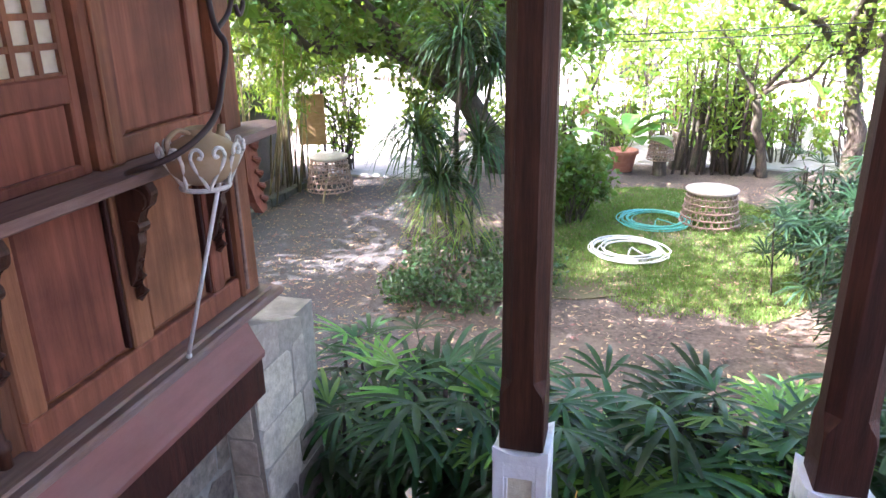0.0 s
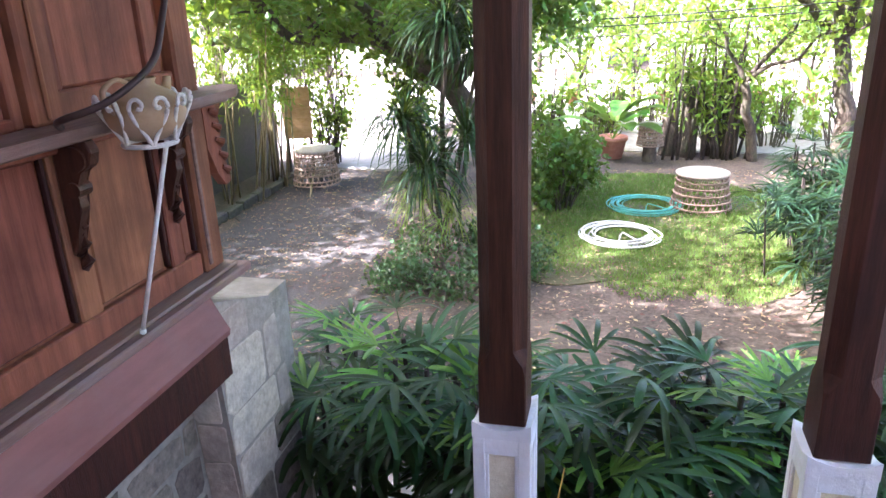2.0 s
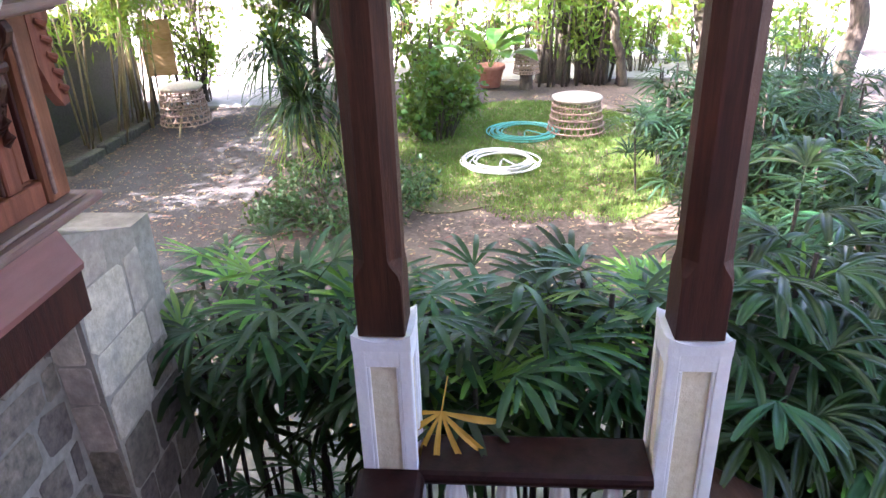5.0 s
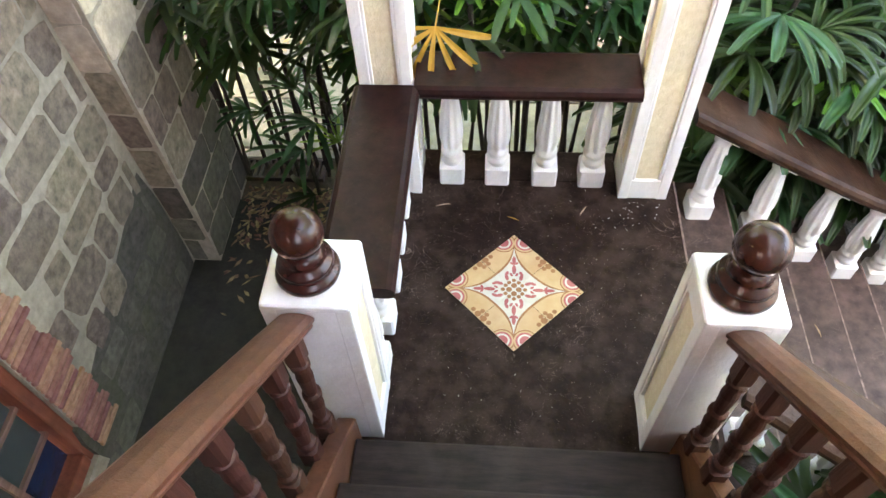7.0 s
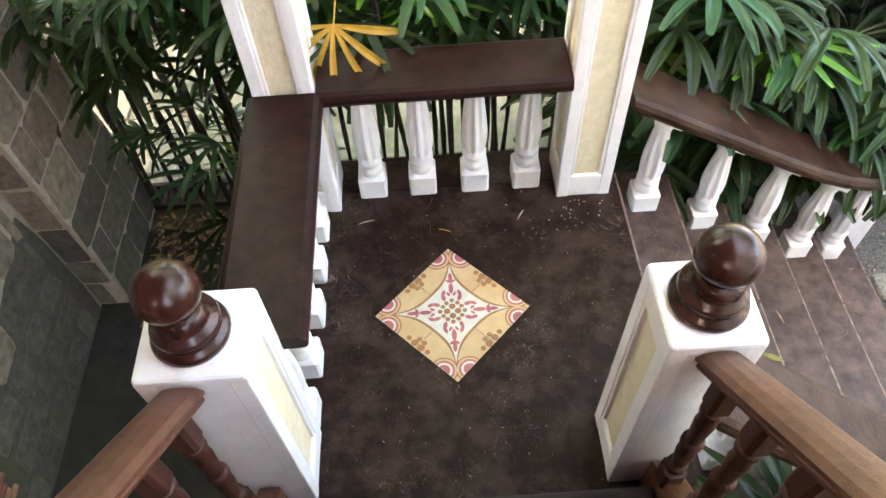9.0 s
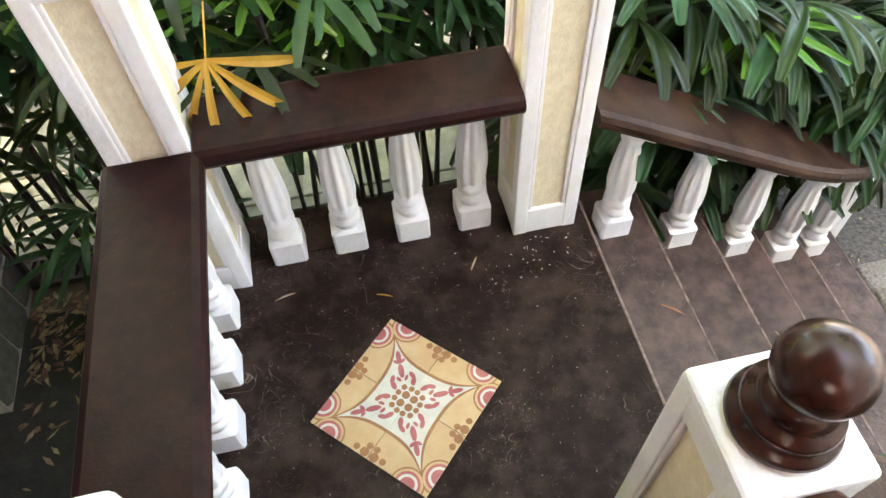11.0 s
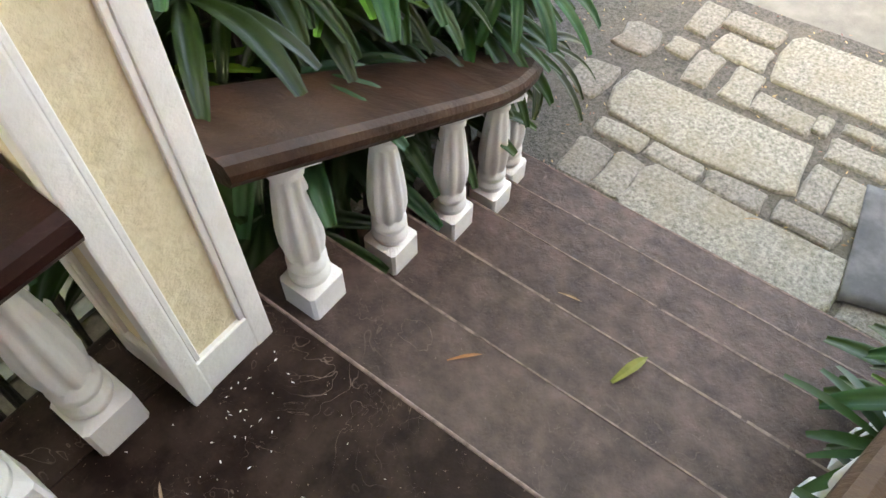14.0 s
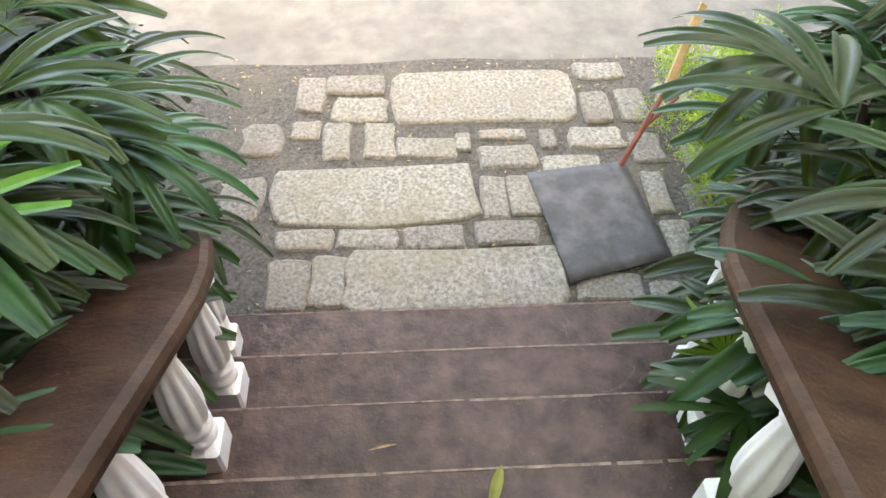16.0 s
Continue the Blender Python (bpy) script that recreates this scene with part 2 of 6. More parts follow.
    "clay": surface("unglazed clay", (0.3, 0.19, 0.1), (0.46, 0.33, 0.2), 14, rough=(0.6, 0.85), bump=0.15, stain=(0.2, 0.14, 0.1), stain_scale=7),
    "terracotta": surface("terracotta", (0.36, 0.15, 0.09), (0.46, 0.23, 0.15), 12, rough=(0.75, 0.9), bump=0.2, vary=0.15),
    "wicker": surface("woven cane", (0.26, 0.17, 0.115), (0.44, 0.33, 0.245), 30, rough=(0.65, 0.85), bump=0.3, vary=0.2, island=True),
    "wicker_lid": surface("pale basket lid", (0.38, 0.34, 0.26), (0.5, 0.46, 0.37), 20, rough=(0.7, 0.9), bump=0.3),
    "green_dead_leaf": surface("yellow green fallen leaf", (0.1, 0.12, 0.012), (0.2, 0.2, 0.025), 20, rough=(0.5, 0.7), bump=0.1),
    "stake_board": surface("pale stake board", (0.3, 0.19, 0.09), (0.42, 0.3, 0.16), 8, (1, 1, 4), (0.6, 0.8), 0.15),
    "hose_white": surface("white hose", (0.68, 0.68, 0.62), (0.8, 0.8, 0.74), 10, rough=(0.4, 0.55), bump=0),
    "hose_green": surface("green hose", (0.08, 0.42, 0.33), (0.13, 0.52, 0.42), 10, rough=(0.4, 0.55), bump=0),
    "palm_leaf": surface("lady palm leaf", (0.007, 0.027, 0.0075), (0.02, 0.06, 0.0145), 7, (1, 1, 1), (0.3, 0.46), 0.12, 45, vary=0.55, translucent=0.08, specular=0.26),
    "young_leaf": surface("young bright leaf", (0.06, 0.18, 0.02), (0.12, 0.27, 0.035), 6, rough=(0.35, 0.5), bump=0.05, vary=0.25, translucent=0.3),
    "yellow_leaf": surface("dying yellow leaf", (0.36, 0.17, 0.018), (0.54, 0.28, 0.04), 9, rough=(0.45, 0.6), bump=0.1, vary=0.1, translucent=0.15),
    "curled_leaf": surface("orange dead leaf", (0.17, 0.06, 0.02), (0.28, 0.11, 0.035), 20, rough=(0.5, 0.7), bump=0.1),
    "far_palm": surface("palm foliage", (0.006, 0.02, 0.0085), (0.017, 0.044, 0.016), 4, specular=0.15, rough=(0.35, 0.5), bump=0, vary=0.4, island=True, translucent=0.12),
    "tree_leaf": surface("tree foliage", (0.035, 0.085, 0.015), (0.08, 0.15, 0.03), 4, rough=(0.4, 0.55), bump=0, vary=0.5, island=True, translucent=0.4),
    "sunny_leaf": surface("light tree foliage", (0.08, 0.15, 0.02), (0.17, 0.25, 0.04), 4, rough=(0.4, 0.55), bump=0, vary=0.5, island=True, translucent=0.5),
    "shrub_leaf": surface("ground cover foliage", (0.018, 0.055, 0.016), (0.045, 0.1, 0.028), 4, rough=(0.35, 0.5), bump=0, vary=0.5, island=True, translucent=0.15),
    "strap_leaf": surface("strap foliage", (0.04, 0.09, 0.03), (0.1, 0.16, 0.05), 4, rough=(0.35, 0.5), bump=0, vary=0.45, island=True, translucent=0.25),
    "fern_leaf": surface("feathery fern", (0.22, 0.36, 0.03), (0.36, 0.5, 0.06), 4, rough=(0.5, 0.65), bump=0, vary=0.3, island=True, translucent=0.4),
    "cane": surface("fibrous cane", (0.018, 0.014, 0.011), (0.06, 0.045, 0.033), 25, (4, 4, 1), (0.75, 0.95), 0.6, 60),
    "bark": surface("bark", (0.032, 0.024, 0.018), (0.11, 0.085, 0.062), 10, (3, 3, 0.8), (0.85, 1), 0.9, 16, stain=(0.06, 0.075, 0.035), stain_scale=2),
    "bamboo": surface("bamboo cane", (0.16, 0.13, 0.06), (0.3, 0.25, 0.12), 6, (6, 6, 1), (0.45, 0.65), 0.1, 20, vary=0.25),
    "plaster": surface("white wall", (0.68, 0.67, 0.63), (0.78, 0.77, 0.74), 3, rough=(0.8, 0.95), bump=0.15, stain=(0.55, 0.53, 0.48), stain_scale=0.8),
    "board": surface("yellow board", (0.46, 0.29, 0.1), (0.62, 0.43, 0.2), 6, (1, 1, 4), (0.6, 0.8), 0.15, stain=(0.3, 0.18, 0.07), stain_scale=4),
    "red_stick": surface("red brown stick", (0.13, 0.035, 0.022), (0.22, 0.07, 0.045), 12, (1, 1, 1), (0.5, 0.7), 0.2),
    "cord": surface("black cable", (0.012, 0.012, 0.012), (0.03, 0.03, 0.03), 9, rough=(0.5, 0.7), bump=0),
}


def glass(name, tint, rough=0.15):
    m = surface(name, tint, tuple(c * 1.3 for c in tint), 5, rough=(rough, rough + 0.1), bump=0.05, vary=0)
    return m


M["blue_glass"] = glass("blue glass", (0.012, 0.02, 0.05))
M["green_glass"] = glass("green glass", (0.008, 0.035, 0.012))
M["grey_glass"] = glass("frosted glass", (0.04, 0.05, 0.05), 0.3)


# ---- building helpers ----
def part(name, bm, material, parent=None, label="", smooth=False, at=None):
    """One mesh object from a bmesh, under a thing or a part."""
    me = bpy.data.meshes.new(name)
    bm.to_mesh(me)
    bm.free()
    return part_of(name, me, material, parent, label, smooth, at)


def part_of(name, me, material, parent=None, label="", smooth=False, at=None):
    if material and not me.materials:
        me.materials.append(M[material])
    if smooth:
        me.polygons.foreach_set("use_smooth", [True] * len(me.polygons))
    ob = new(name, me)
    if parent:
        ob.parent = parent
    if at is not None:
        ob.matrix_basis = at
    if label:
        tagged(ob, label)
    return ob


def thing(name, at, label, category, group="", kind=""):
    ob = new(name)
    ob.empty_display_size = 0.1
    ob.matrix_basis = at if isinstance(at, Matrix) else Matrix.Translation(at)
    return tagged(ob, label, category, group, kind)


def box(bm, x0, x1, y0, y1, z0, z1, bevel=0.0, segments=1):
    made = bmesh.ops.create_cube(bm, size=1)["verts"]
    bmesh.ops.scale(bm, vec=(x1 - x0, y1 - y0, z1 - z0), verts=made)
    bmesh.ops.translate(bm, vec=((x0 + x1) / 2, (y0 + y1) / 2, (z0 + z1) / 2), verts=made)
    if bevel:
        edges = list({e for v in made for e in v.link_edges})
        bmesh.ops.bevel(bm, geom=edges, offset=bevel, segments=segments, affect="EDGES", profile=0.6)
    return bm


def boxed(*args, **kw):
    return box(bmesh.new(), *args, **kw)


def lathe(bm, profile, segments=20, flutes=0, flute_depth=0.0, flute_range=(0, 0), at=(0, 0, 0), square=()):
    """Turns rows of (height, radius); rows with their index in square are square in plan."""
    rings = []
    for i, (z, r) in enumerate(profile):
        ring = []
        for k in range(segments):
            a = 2 * math.pi * (k + 0.5) / segments
            rad = r
            if flutes and flute_range[0] <= z <= flute_range[1]:
                rad = r * (1 + flute_depth * math.cos(flutes * a))
            if i in square:
                rad = r / max(abs(math.cos(a)), abs(math.sin(a)))
            ring.append(bm.verts.new((at[0] + rad * math.cos(a), at[1] + rad * math.sin(a), at[2] + z)))
        rings.append(ring)
    for lo, hi in zip(rings, rings[1:]):
        for k in range(segments):
            bm.faces.new((lo[k], lo[(k + 1) % segments], hi[(k + 1) % segments], hi[k]))
    bm.faces.new(reversed(rings[0]))
    bm.faces.new(rings[-1])
    return bm


def tube(bm, points, radii, segments=8):
    """A tapering tube along points."""
    pts = [Vector(p) for p in points]
    if not hasattr(radii, "__len__"):
        radii = [radii] * len(pts)
    rings = []
    for i, p in enumerate(pts):
        d = (pts[min(i + 1, len(pts) - 1)] - pts[max(i - 1, 0)]).normalized()
        side = d.orthogonal().normalized() if abs(d.z) > 0.95 else d.cross(Vector((0, 0, 1))).normalized()
        up = side.cross(d)
        rings.append([bm.verts.new(p + radii[i] * (math.cos(a) * side + math.sin(a) * up))
                      for a in (2 * math.pi * k / segments for k in range(segments))])
    for lo, hi in zip(rings, rings[1:]):
        for k in range(segments):
            bm.faces.new((lo[k], lo[(k + 1) % segments], hi[(k + 1) % segments], hi[k]))
    bm.faces.new(reversed(rings[0]))
    bm.faces.new(rings[-1])
    return bm


def sweep(bm, points, section, up=Vector((0, 0, 1))):
    """Carries a closed section of (across, up) along points, upright."""
    pts = [Vector(p) for p in points]
    rings = []
    for i, p in enumerate(pts):
        d = pts[min(i + 1, len(pts) - 1)] - pts[max(i - 1, 0)]
        side = Vector((d.y, -d.x, 0)).normalized()
        rings.append([bm.verts.new(p + side * u + up * v) for u, v in section])
    n = len(section)
    for lo, hi in zip(rings, rings[1:]):
        for k in range(n):
            bm.faces.new((lo[k], lo[(k + 1) % n], hi[(k + 1) % n], hi[k]))
    bm.faces.new(rings[0])
    bm.faces.new(list(reversed(rings[-1])))
    bmesh.ops.recalc_face_normals(bm, faces=bm.faces[:])
    return bm


def curve(points, steps=6):
    """A smooth line through points."""
    p = [Vector(q) for q in points]
    p = [2 * p[0] - p[1]] + p + [2 * p[-1] - p[-2]]
    out = []
    for i in range(1, len(p) - 2):
        for s in range(steps):
            t = s / steps
            out.append(0.5 * ((2 * p[i]) + (p[i + 1] - p[i - 1]) * t + (2 * p[i - 1] - 5 * p[i] + 4 * p[i + 1] - p[i + 2]) * t * t
                              + (3 * p[i] - p[i - 1] - 3 * p[i + 1] + p[i + 2]) * t ** 3))
    return out + [p[-2]]


def plate(bm, outline, z0, z1):
    """A flat slab with the given plan outline."""
    lo = [bm.verts.new((x, y, z0)) for x, y in outline]
    hi = [bm.verts.new((x, y, z1)) for x, y in outline]
    bm.faces.new(hi)
    bm.faces.new(list(reversed(lo)))
    n = len(lo)
    for k in range(n):
        bm.faces.new((lo[k], lo[(k + 1) % n], hi[(k + 1) % n], hi[k]))
    bmesh.ops.recalc_face_normals(bm, faces=bm.faces[:])
    return bm


def ragged(corners, seed, amount=0.18, step=0.25):
    """A plan outline whose straight sides wander a little."""
    out = []
    for k, (x0, y0) in enumerate(corners):
        x1, y1 = corners[(k + 1) % len(corners)]
        n = max(1, int(math.hypot(x1 - x0, y1 - y0) / step))
        for j in range(n):
            x, y = x0 + (x1 - x0) * j / n, y0 + (y1 - y0) * j / n
            out.append((x + amount * noise.noise((x * 1.7, y * 1.7, seed)) * 2, y + amount * noise.noise((x * 1.7, y * 1.7, seed + 5)) * 2))
    return out


def blob(cx, cy, rx, ry, seed, n=40, rough=0.12):
    out = []
    for k in range(n):
        a = 2 * math.pi * k / n
        s = 1 + rough * 2 * noise.noise((math.cos(a) * 1.6 + seed * 9.1, math.sin(a) * 1.6, seed))
        out.append((cx + rx * s * math.cos(a), cy + ry * s * math.sin(a)))
    return out


def mesh_from(name, verts, faces):
    me = bpy.data.meshes.new(name)
    me.from_pydata(verts, [], faces)
    me.update()
    return me


def structure(name, bm, material, label="", smooth=False):
    ob = part(name, bm, material, None, "", smooth)
    return tagged(ob, label, kind="structure")


rng = random.Random(7)


# ---- ground ----
H = 0.96          # landing
RISE = 0.16       # lower flight
STEP_X = (0.72, 1.0, 1.28, 1.55, 1.82, 2.1)
UP_RISE = 0.175   # upper flight
UP_Y = (-0.725, -0.93, -1.11, -1.29, -1.47, -1.65, -1.83)
WALL = -1.86      # stone wall of the lower storey
WOOD = -1.78      # boarded wall of the upper storey

bm = bmesh.new()
n = 60
for i in range(n + 1):
    for j in range(n + 1):
        u, v = (i / n) * 2 - 1, (j / n) * 2 - 1
        x, y = 8 * u + 392 * u ** 5, 8 * v + 392 * v ** 5 + 6
        near = max(0.0, 1 - math.hypot(x, y - 8) / 14)
        z = -0.02 + 0.012 * near * noise.noise((x * 0.8, y * 0.8, 0))
        bm.verts.new((x, y, z))
bm.verts.ensure_lookup_table()
for i in range(n):
    for j in range(n):
        a = i * (n + 1) + j
        bm.faces.new((bm.verts[a], bm.verts[a + n + 1], bm.verts[a + n + 2], bm.verts[a + 1]))
structure("ground", bm, "soil", "brown garden soil with dry leaf litter", True)

structure("gravel_path", plate(bmesh.new(), ragged([(-7.0, 4.2), (-2.2, 4.0), (-3.2, 6.6), (-3.6, 8.5), (-4.2, 10.5), (-4.6, 12.9), (-6.9, 12.9), (-6.7, 10.5), (-6.6, 8.5)], 3), -0.06, 0.0), "gravel", "grey gravel drive strewn with dry leaves")
structure("lawn", plate(bmesh.new(), blob(0.35, 9.9, 2.2, 2.9, 3, 90, 0.3), -0.06, -0.002), "turf", "patchy green lawn thinning into bare soil")
structure("driveway_apron", boxed(-7.0, -4.3, 12.95, 14.6, -0.1, 0.03, bevel=0.01), "concrete", "pale concrete apron at the gate")
structure("street", plate(bmesh.new(), [(-60, 19.5), (60, 19.5), (60, 31), (-60, 31)], -0.1, 0.015), "concrete", "sunlit pale concrete street")
structure("driveway", plate(bmesh.new(), [(-9.0, 14.62), (-5.0, 14.62), (-5.2, 19.48), (-10.5, 19.48)], -0.1, 0.012), "concrete", "sunlit concrete drive beyond the gate")
structure("pavement", plate(bmesh.new(), ragged([(-4.6, 15.3), (9, 15.3), (9, 19.3), (-4.6, 19.3)], 6, 0.06, 0.3), -0.08, 0.01), "concrete", "sunlit pale pavement beyond the garden bed")
structure("path_bed", plate(bmesh.new(), ragged([(2.0, -1.6), (3.86, -1.6), (3.84, 1.3), (2.0, 1.3)], 4, 0.025, 0.07), -0.08, 0.006), "grit", "dark gritty bed of the cobbled path")
# runs on unseen to x 15, so sunlit concrete bounces light back
structure("concrete_walk", plate(bmesh.new(), [(3.6, -9), (15, -9), (15, 2.2), (3.6, 2.2)], -0.08, 0.002), "walk", "smooth pale concrete walk")
back_walk = structure("back_walk", plate(bmesh.new(), [(-2.9, 1.62), (2.3, 1.62), (2.3, 3.0), (-2.9, 3.0)], -0.08, 0.004), "pale_walk", "narrow walk of pale concrete slabs behind the palms")
for k in range(8):
    for y0, y1 in ((1.69, 2.17), (2.185, 2.64)):
        x0 = -2.85 + 0.63 * k + (0.22 if y0 > 2 else 0.0)
        lift = rng.uniform(0.0, 0.006)
        part("slab", boxed(x0 + 0.006, x0 + 0.622, y0, y1, -0.05, 0.018 + lift, bevel=0.006), "slab", back_walk)
drain = thing("drain_grate", (-1.46, 1.51, 0.0), "rusty iron drain grate set in the ground by the pilaster", "grate")
bm = boxed(-0.27, 0.27, -0.085, -0.07, -0.03, 0.014)
box(bm, -0.27, 0.27, 0.07, 0.085, -0.03, 0.014)
part("grate_frame", bm, "iron", drain)
for k in range(15):
    part("slat", boxed(-0.262 + 0.037 * k, -0.248 + 0.037 * k, -0.07, 0.07, -0.02, 0.012), "iron", drain)
# base colour kept near black for the deep shade between wall and landing
structure("area_paving", plate(bmesh.new(), [(WALL - 0.02, -3.0), (-0.7, -3.0), (-0.7, 1.25), (WALL - 0.02, 1.25)], -0.08, -0.002), "shaded", "paving beside the stair, darkened in colour for shade")


# ---- stone lower storey ----
def stone_mesh(seed, w, h, d, cut=0.2, wander=0.08):
    """A rough squared stone: face towards +x, w along y, h along z."""
    r = random.Random(seed)
    bm = bmesh.new()
    c = min(w, h) * cut
    base = [(-w / 2 + c, -h / 2), (w / 2 - c, -h / 2), (w / 2, -h / 2 + c), (w / 2, h / 2 - c),
            (w / 2 - c, h / 2), (-w / 2 + c, h / 2), (-w / 2, h / 2 - c), (-w / 2, -h / 2 + c)]
    base = [(y + r.uniform(-wander, wander) * w, z + r.uniform(-wander, wander) * h) for y, z in base]
    rows = [[bm.verts.new((x, y * s, z * s)) for y, z in base] for x, s in ((-0.02, 1.0), (d * 0.6, 1.0), (d, 0.96))]
    for lo, hi in zip(rows, rows[1:]):
        for k in range(8):
            bm.faces.new((lo[k], lo[(k + 1) % 8], hi[(k + 1) % 8], hi[k]))
    mid = bm.verts.new((d * 1.05, 0, 0))
    for k in range(8):
        bm.faces.new((rows[-1][k], rows[-1][(k + 1) % 8], mid))
    me = bpy.data.meshes.new("stone")
    bm.to_mesh(me)
    bm.free()
    return me


def rubble(parent, m, span, height, material, seed, course=0.19, skip=None, widths=(0.15, 0.34), joint=0.022, cut=0.2, wander=0.08, proud=(0.005, 0.01)):
    """Courses of stones on a face; m carries (out, along, up) to the world, span gives a course's two ends."""
    r = random.Random(seed)
    z = 0.0
    while z < height - 0.05:
        h = min(course * r.uniform(0.75, 1.2), height - z)
        start, end = span(z + h / 2)
        y = start - r.uniform(0, 0.12)
        while y < end:
            w = r.uniform(*widths)
            y0, y1 = max(y, start), min(y + w, end)
            if y1 - y0 > 0.06 and not (skip and skip((y0 + y1) / 2, z + h / 2)):
                me = stone_mesh(r.random(), y1 - y0 - joint, h - joint, r.uniform(*proud), cut, wander)
                part_of("stone", me, material(z + h / 2, r), parent, at=m @ pose(0, (y0 + y1) / 2, z + h / 2))
            y += w
        z += h


# window opening of the lower storey: y -1.6 to -0.52, z 0.3 to 1.25
bm = bmesh.new()
box(bm, WALL - 0.4, WALL, -0.5, 1.6, -0.1, 2.2)
box(bm, WALL - 0.4, WALL, -7.0, -1.62, -0.1, 2.2)
box(bm, WALL - 0.4, WALL, -1.62, -0.5, -0.1, 0.28)
box(bm, WALL - 0.4, WALL, -1.62, -0.5, 1.35, 2.2)
wall_stone = structure("wall_stone", bm, "grey_mortar", "rubble adobe stone wall with pale mortar joints")


# dark sheet low on the wall: moist mortar with shade painted in
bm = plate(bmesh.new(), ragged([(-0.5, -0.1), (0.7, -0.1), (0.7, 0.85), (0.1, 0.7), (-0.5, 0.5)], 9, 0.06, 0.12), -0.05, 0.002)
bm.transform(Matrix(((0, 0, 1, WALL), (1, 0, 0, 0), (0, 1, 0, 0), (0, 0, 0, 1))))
structure("wall_base", bm, "old_mortar", "dark moist mortar with painted shade along the wall foot")


# low stones are darker, for moss and for shade put into their colour
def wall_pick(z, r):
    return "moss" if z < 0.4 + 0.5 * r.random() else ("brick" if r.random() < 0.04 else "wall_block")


def in_window(y, z):
    y -= 1.75
    return -1.7 < y < -0.26 and 0.2 < z < 1.5


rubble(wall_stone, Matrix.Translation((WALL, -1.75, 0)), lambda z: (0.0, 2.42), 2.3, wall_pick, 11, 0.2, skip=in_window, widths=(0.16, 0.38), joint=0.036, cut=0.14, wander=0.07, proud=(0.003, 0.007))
for k in range(30):
    zc = 0.28 + k * 0.037
    bm = boxed(WALL - 0.05, WALL + 0.012 + 0.006 * rng.random(), -0.5 + rng.uniform(0, 0.008), -0.29 + rng.uniform(-0.03, 0.02), zc, zc + 0.028, bevel=0.005)
    part("brick", bm, "brick", wall_stone)
for k in range(22):
    yc = -1.62 + k * 0.052
    part("brick", boxed(WALL - 0.05, WALL + 0.014, yc, yc + 0.038, 1.36, 1.55 + rng.uniform(-0.02, 0.02), bevel=0.006), "brick", wall_stone)

# battered pilaster at the house corner, wider towards its foot
PX, PY0, PZ = -1.7, 0.632, 2.5


def pilaster_span(z):
    return PY0 + (PZ - z) * 0.055, 1.14 + (2.32 - z) * 0.165


bm = bmesh.new()
foot = pilaster_span(-0.1)
outline = [(foot[0], -0.1), (foot[1], -0.1), (1.14, 2.32), (PY0, PZ)]
sides = [[bm.verts.new((x, y, z)) for y, z in outline] for x in (WALL - 0.1, PX)]
for k in range(4):
    bm.faces.new((sides[0][k], sides[0][(k + 1) % 4], sides[1][(k + 1) % 4], sides[1][k]))
bm.faces.new(sides[0])
bm.faces.new(list(reversed(sides[1])))
bmesh.ops.recalc_face_normals(bm, faces=bm.faces[:])
pilaster = structure("pilaster", bm, "mortar", "squared stone corner pilaster, mossy and dark near its foot")


# stones darken downwards: moss, with the shade near the foot coloured in
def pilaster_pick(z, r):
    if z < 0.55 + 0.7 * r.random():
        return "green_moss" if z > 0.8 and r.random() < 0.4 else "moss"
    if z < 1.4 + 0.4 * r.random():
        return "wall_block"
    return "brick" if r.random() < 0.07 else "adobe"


def pilaster_top(z):
    """The front face's course ends, cut by the sloping top."""
    start, end = pilaster_span(z)
    return start + 0.012, min(end - 0.012, PY0 + (PZ - z) / 0.354 - 0.2)


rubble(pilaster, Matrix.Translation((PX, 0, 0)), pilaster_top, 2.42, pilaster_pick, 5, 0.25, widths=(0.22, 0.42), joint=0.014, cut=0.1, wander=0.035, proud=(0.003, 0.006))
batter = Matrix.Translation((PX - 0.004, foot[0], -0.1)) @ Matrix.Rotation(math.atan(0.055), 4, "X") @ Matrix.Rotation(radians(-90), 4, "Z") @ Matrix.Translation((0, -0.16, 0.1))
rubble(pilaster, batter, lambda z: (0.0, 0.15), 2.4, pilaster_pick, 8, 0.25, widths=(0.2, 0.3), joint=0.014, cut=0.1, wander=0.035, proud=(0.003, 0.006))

# coloured glass window
win = tagged(new("window_1"), "wooden window with small blue, green and frosted panes", kind="structure")
bm = bmesh.new()
for y0, y1 in ((-0.56, -0.5), (-1.62, -1.56)):
    box(bm, WALL - 0.14, WALL - 0.02, y0, y1, 0.28, 1.35, bevel=0.006)
box(bm, WALL - 0.14, WALL - 0.02, -1.56, -0.56, 1.27, 1.35, bevel=0.006)
box(bm, WALL - 0.14, WALL - 0.02, -1.56, -0.56, 0.28, 0.36, bevel=0.006)
part("window_frame", bm, "wall_wood", win)
bm = bmesh.new()
for y in (-0.82, -1.06, -1.3):
    box(bm, WALL - 0.11, WALL - 0.07, y - 0.014, y + 0.014, 0.36, 1.27)
for z in (0.6, 0.85, 1.07):
    box(bm, WALL - 0.112, WALL - 0.072, -1.56, -0.56, z - 0.013, z + 0.013)
part("glazing_bars", bm, "ledge_wood", win)
cols, rows_z = (-1.56, -1.3, -1.06, -0.82, -0.56), (0.36, 0.6, 0.85, 1.07, 1.27)
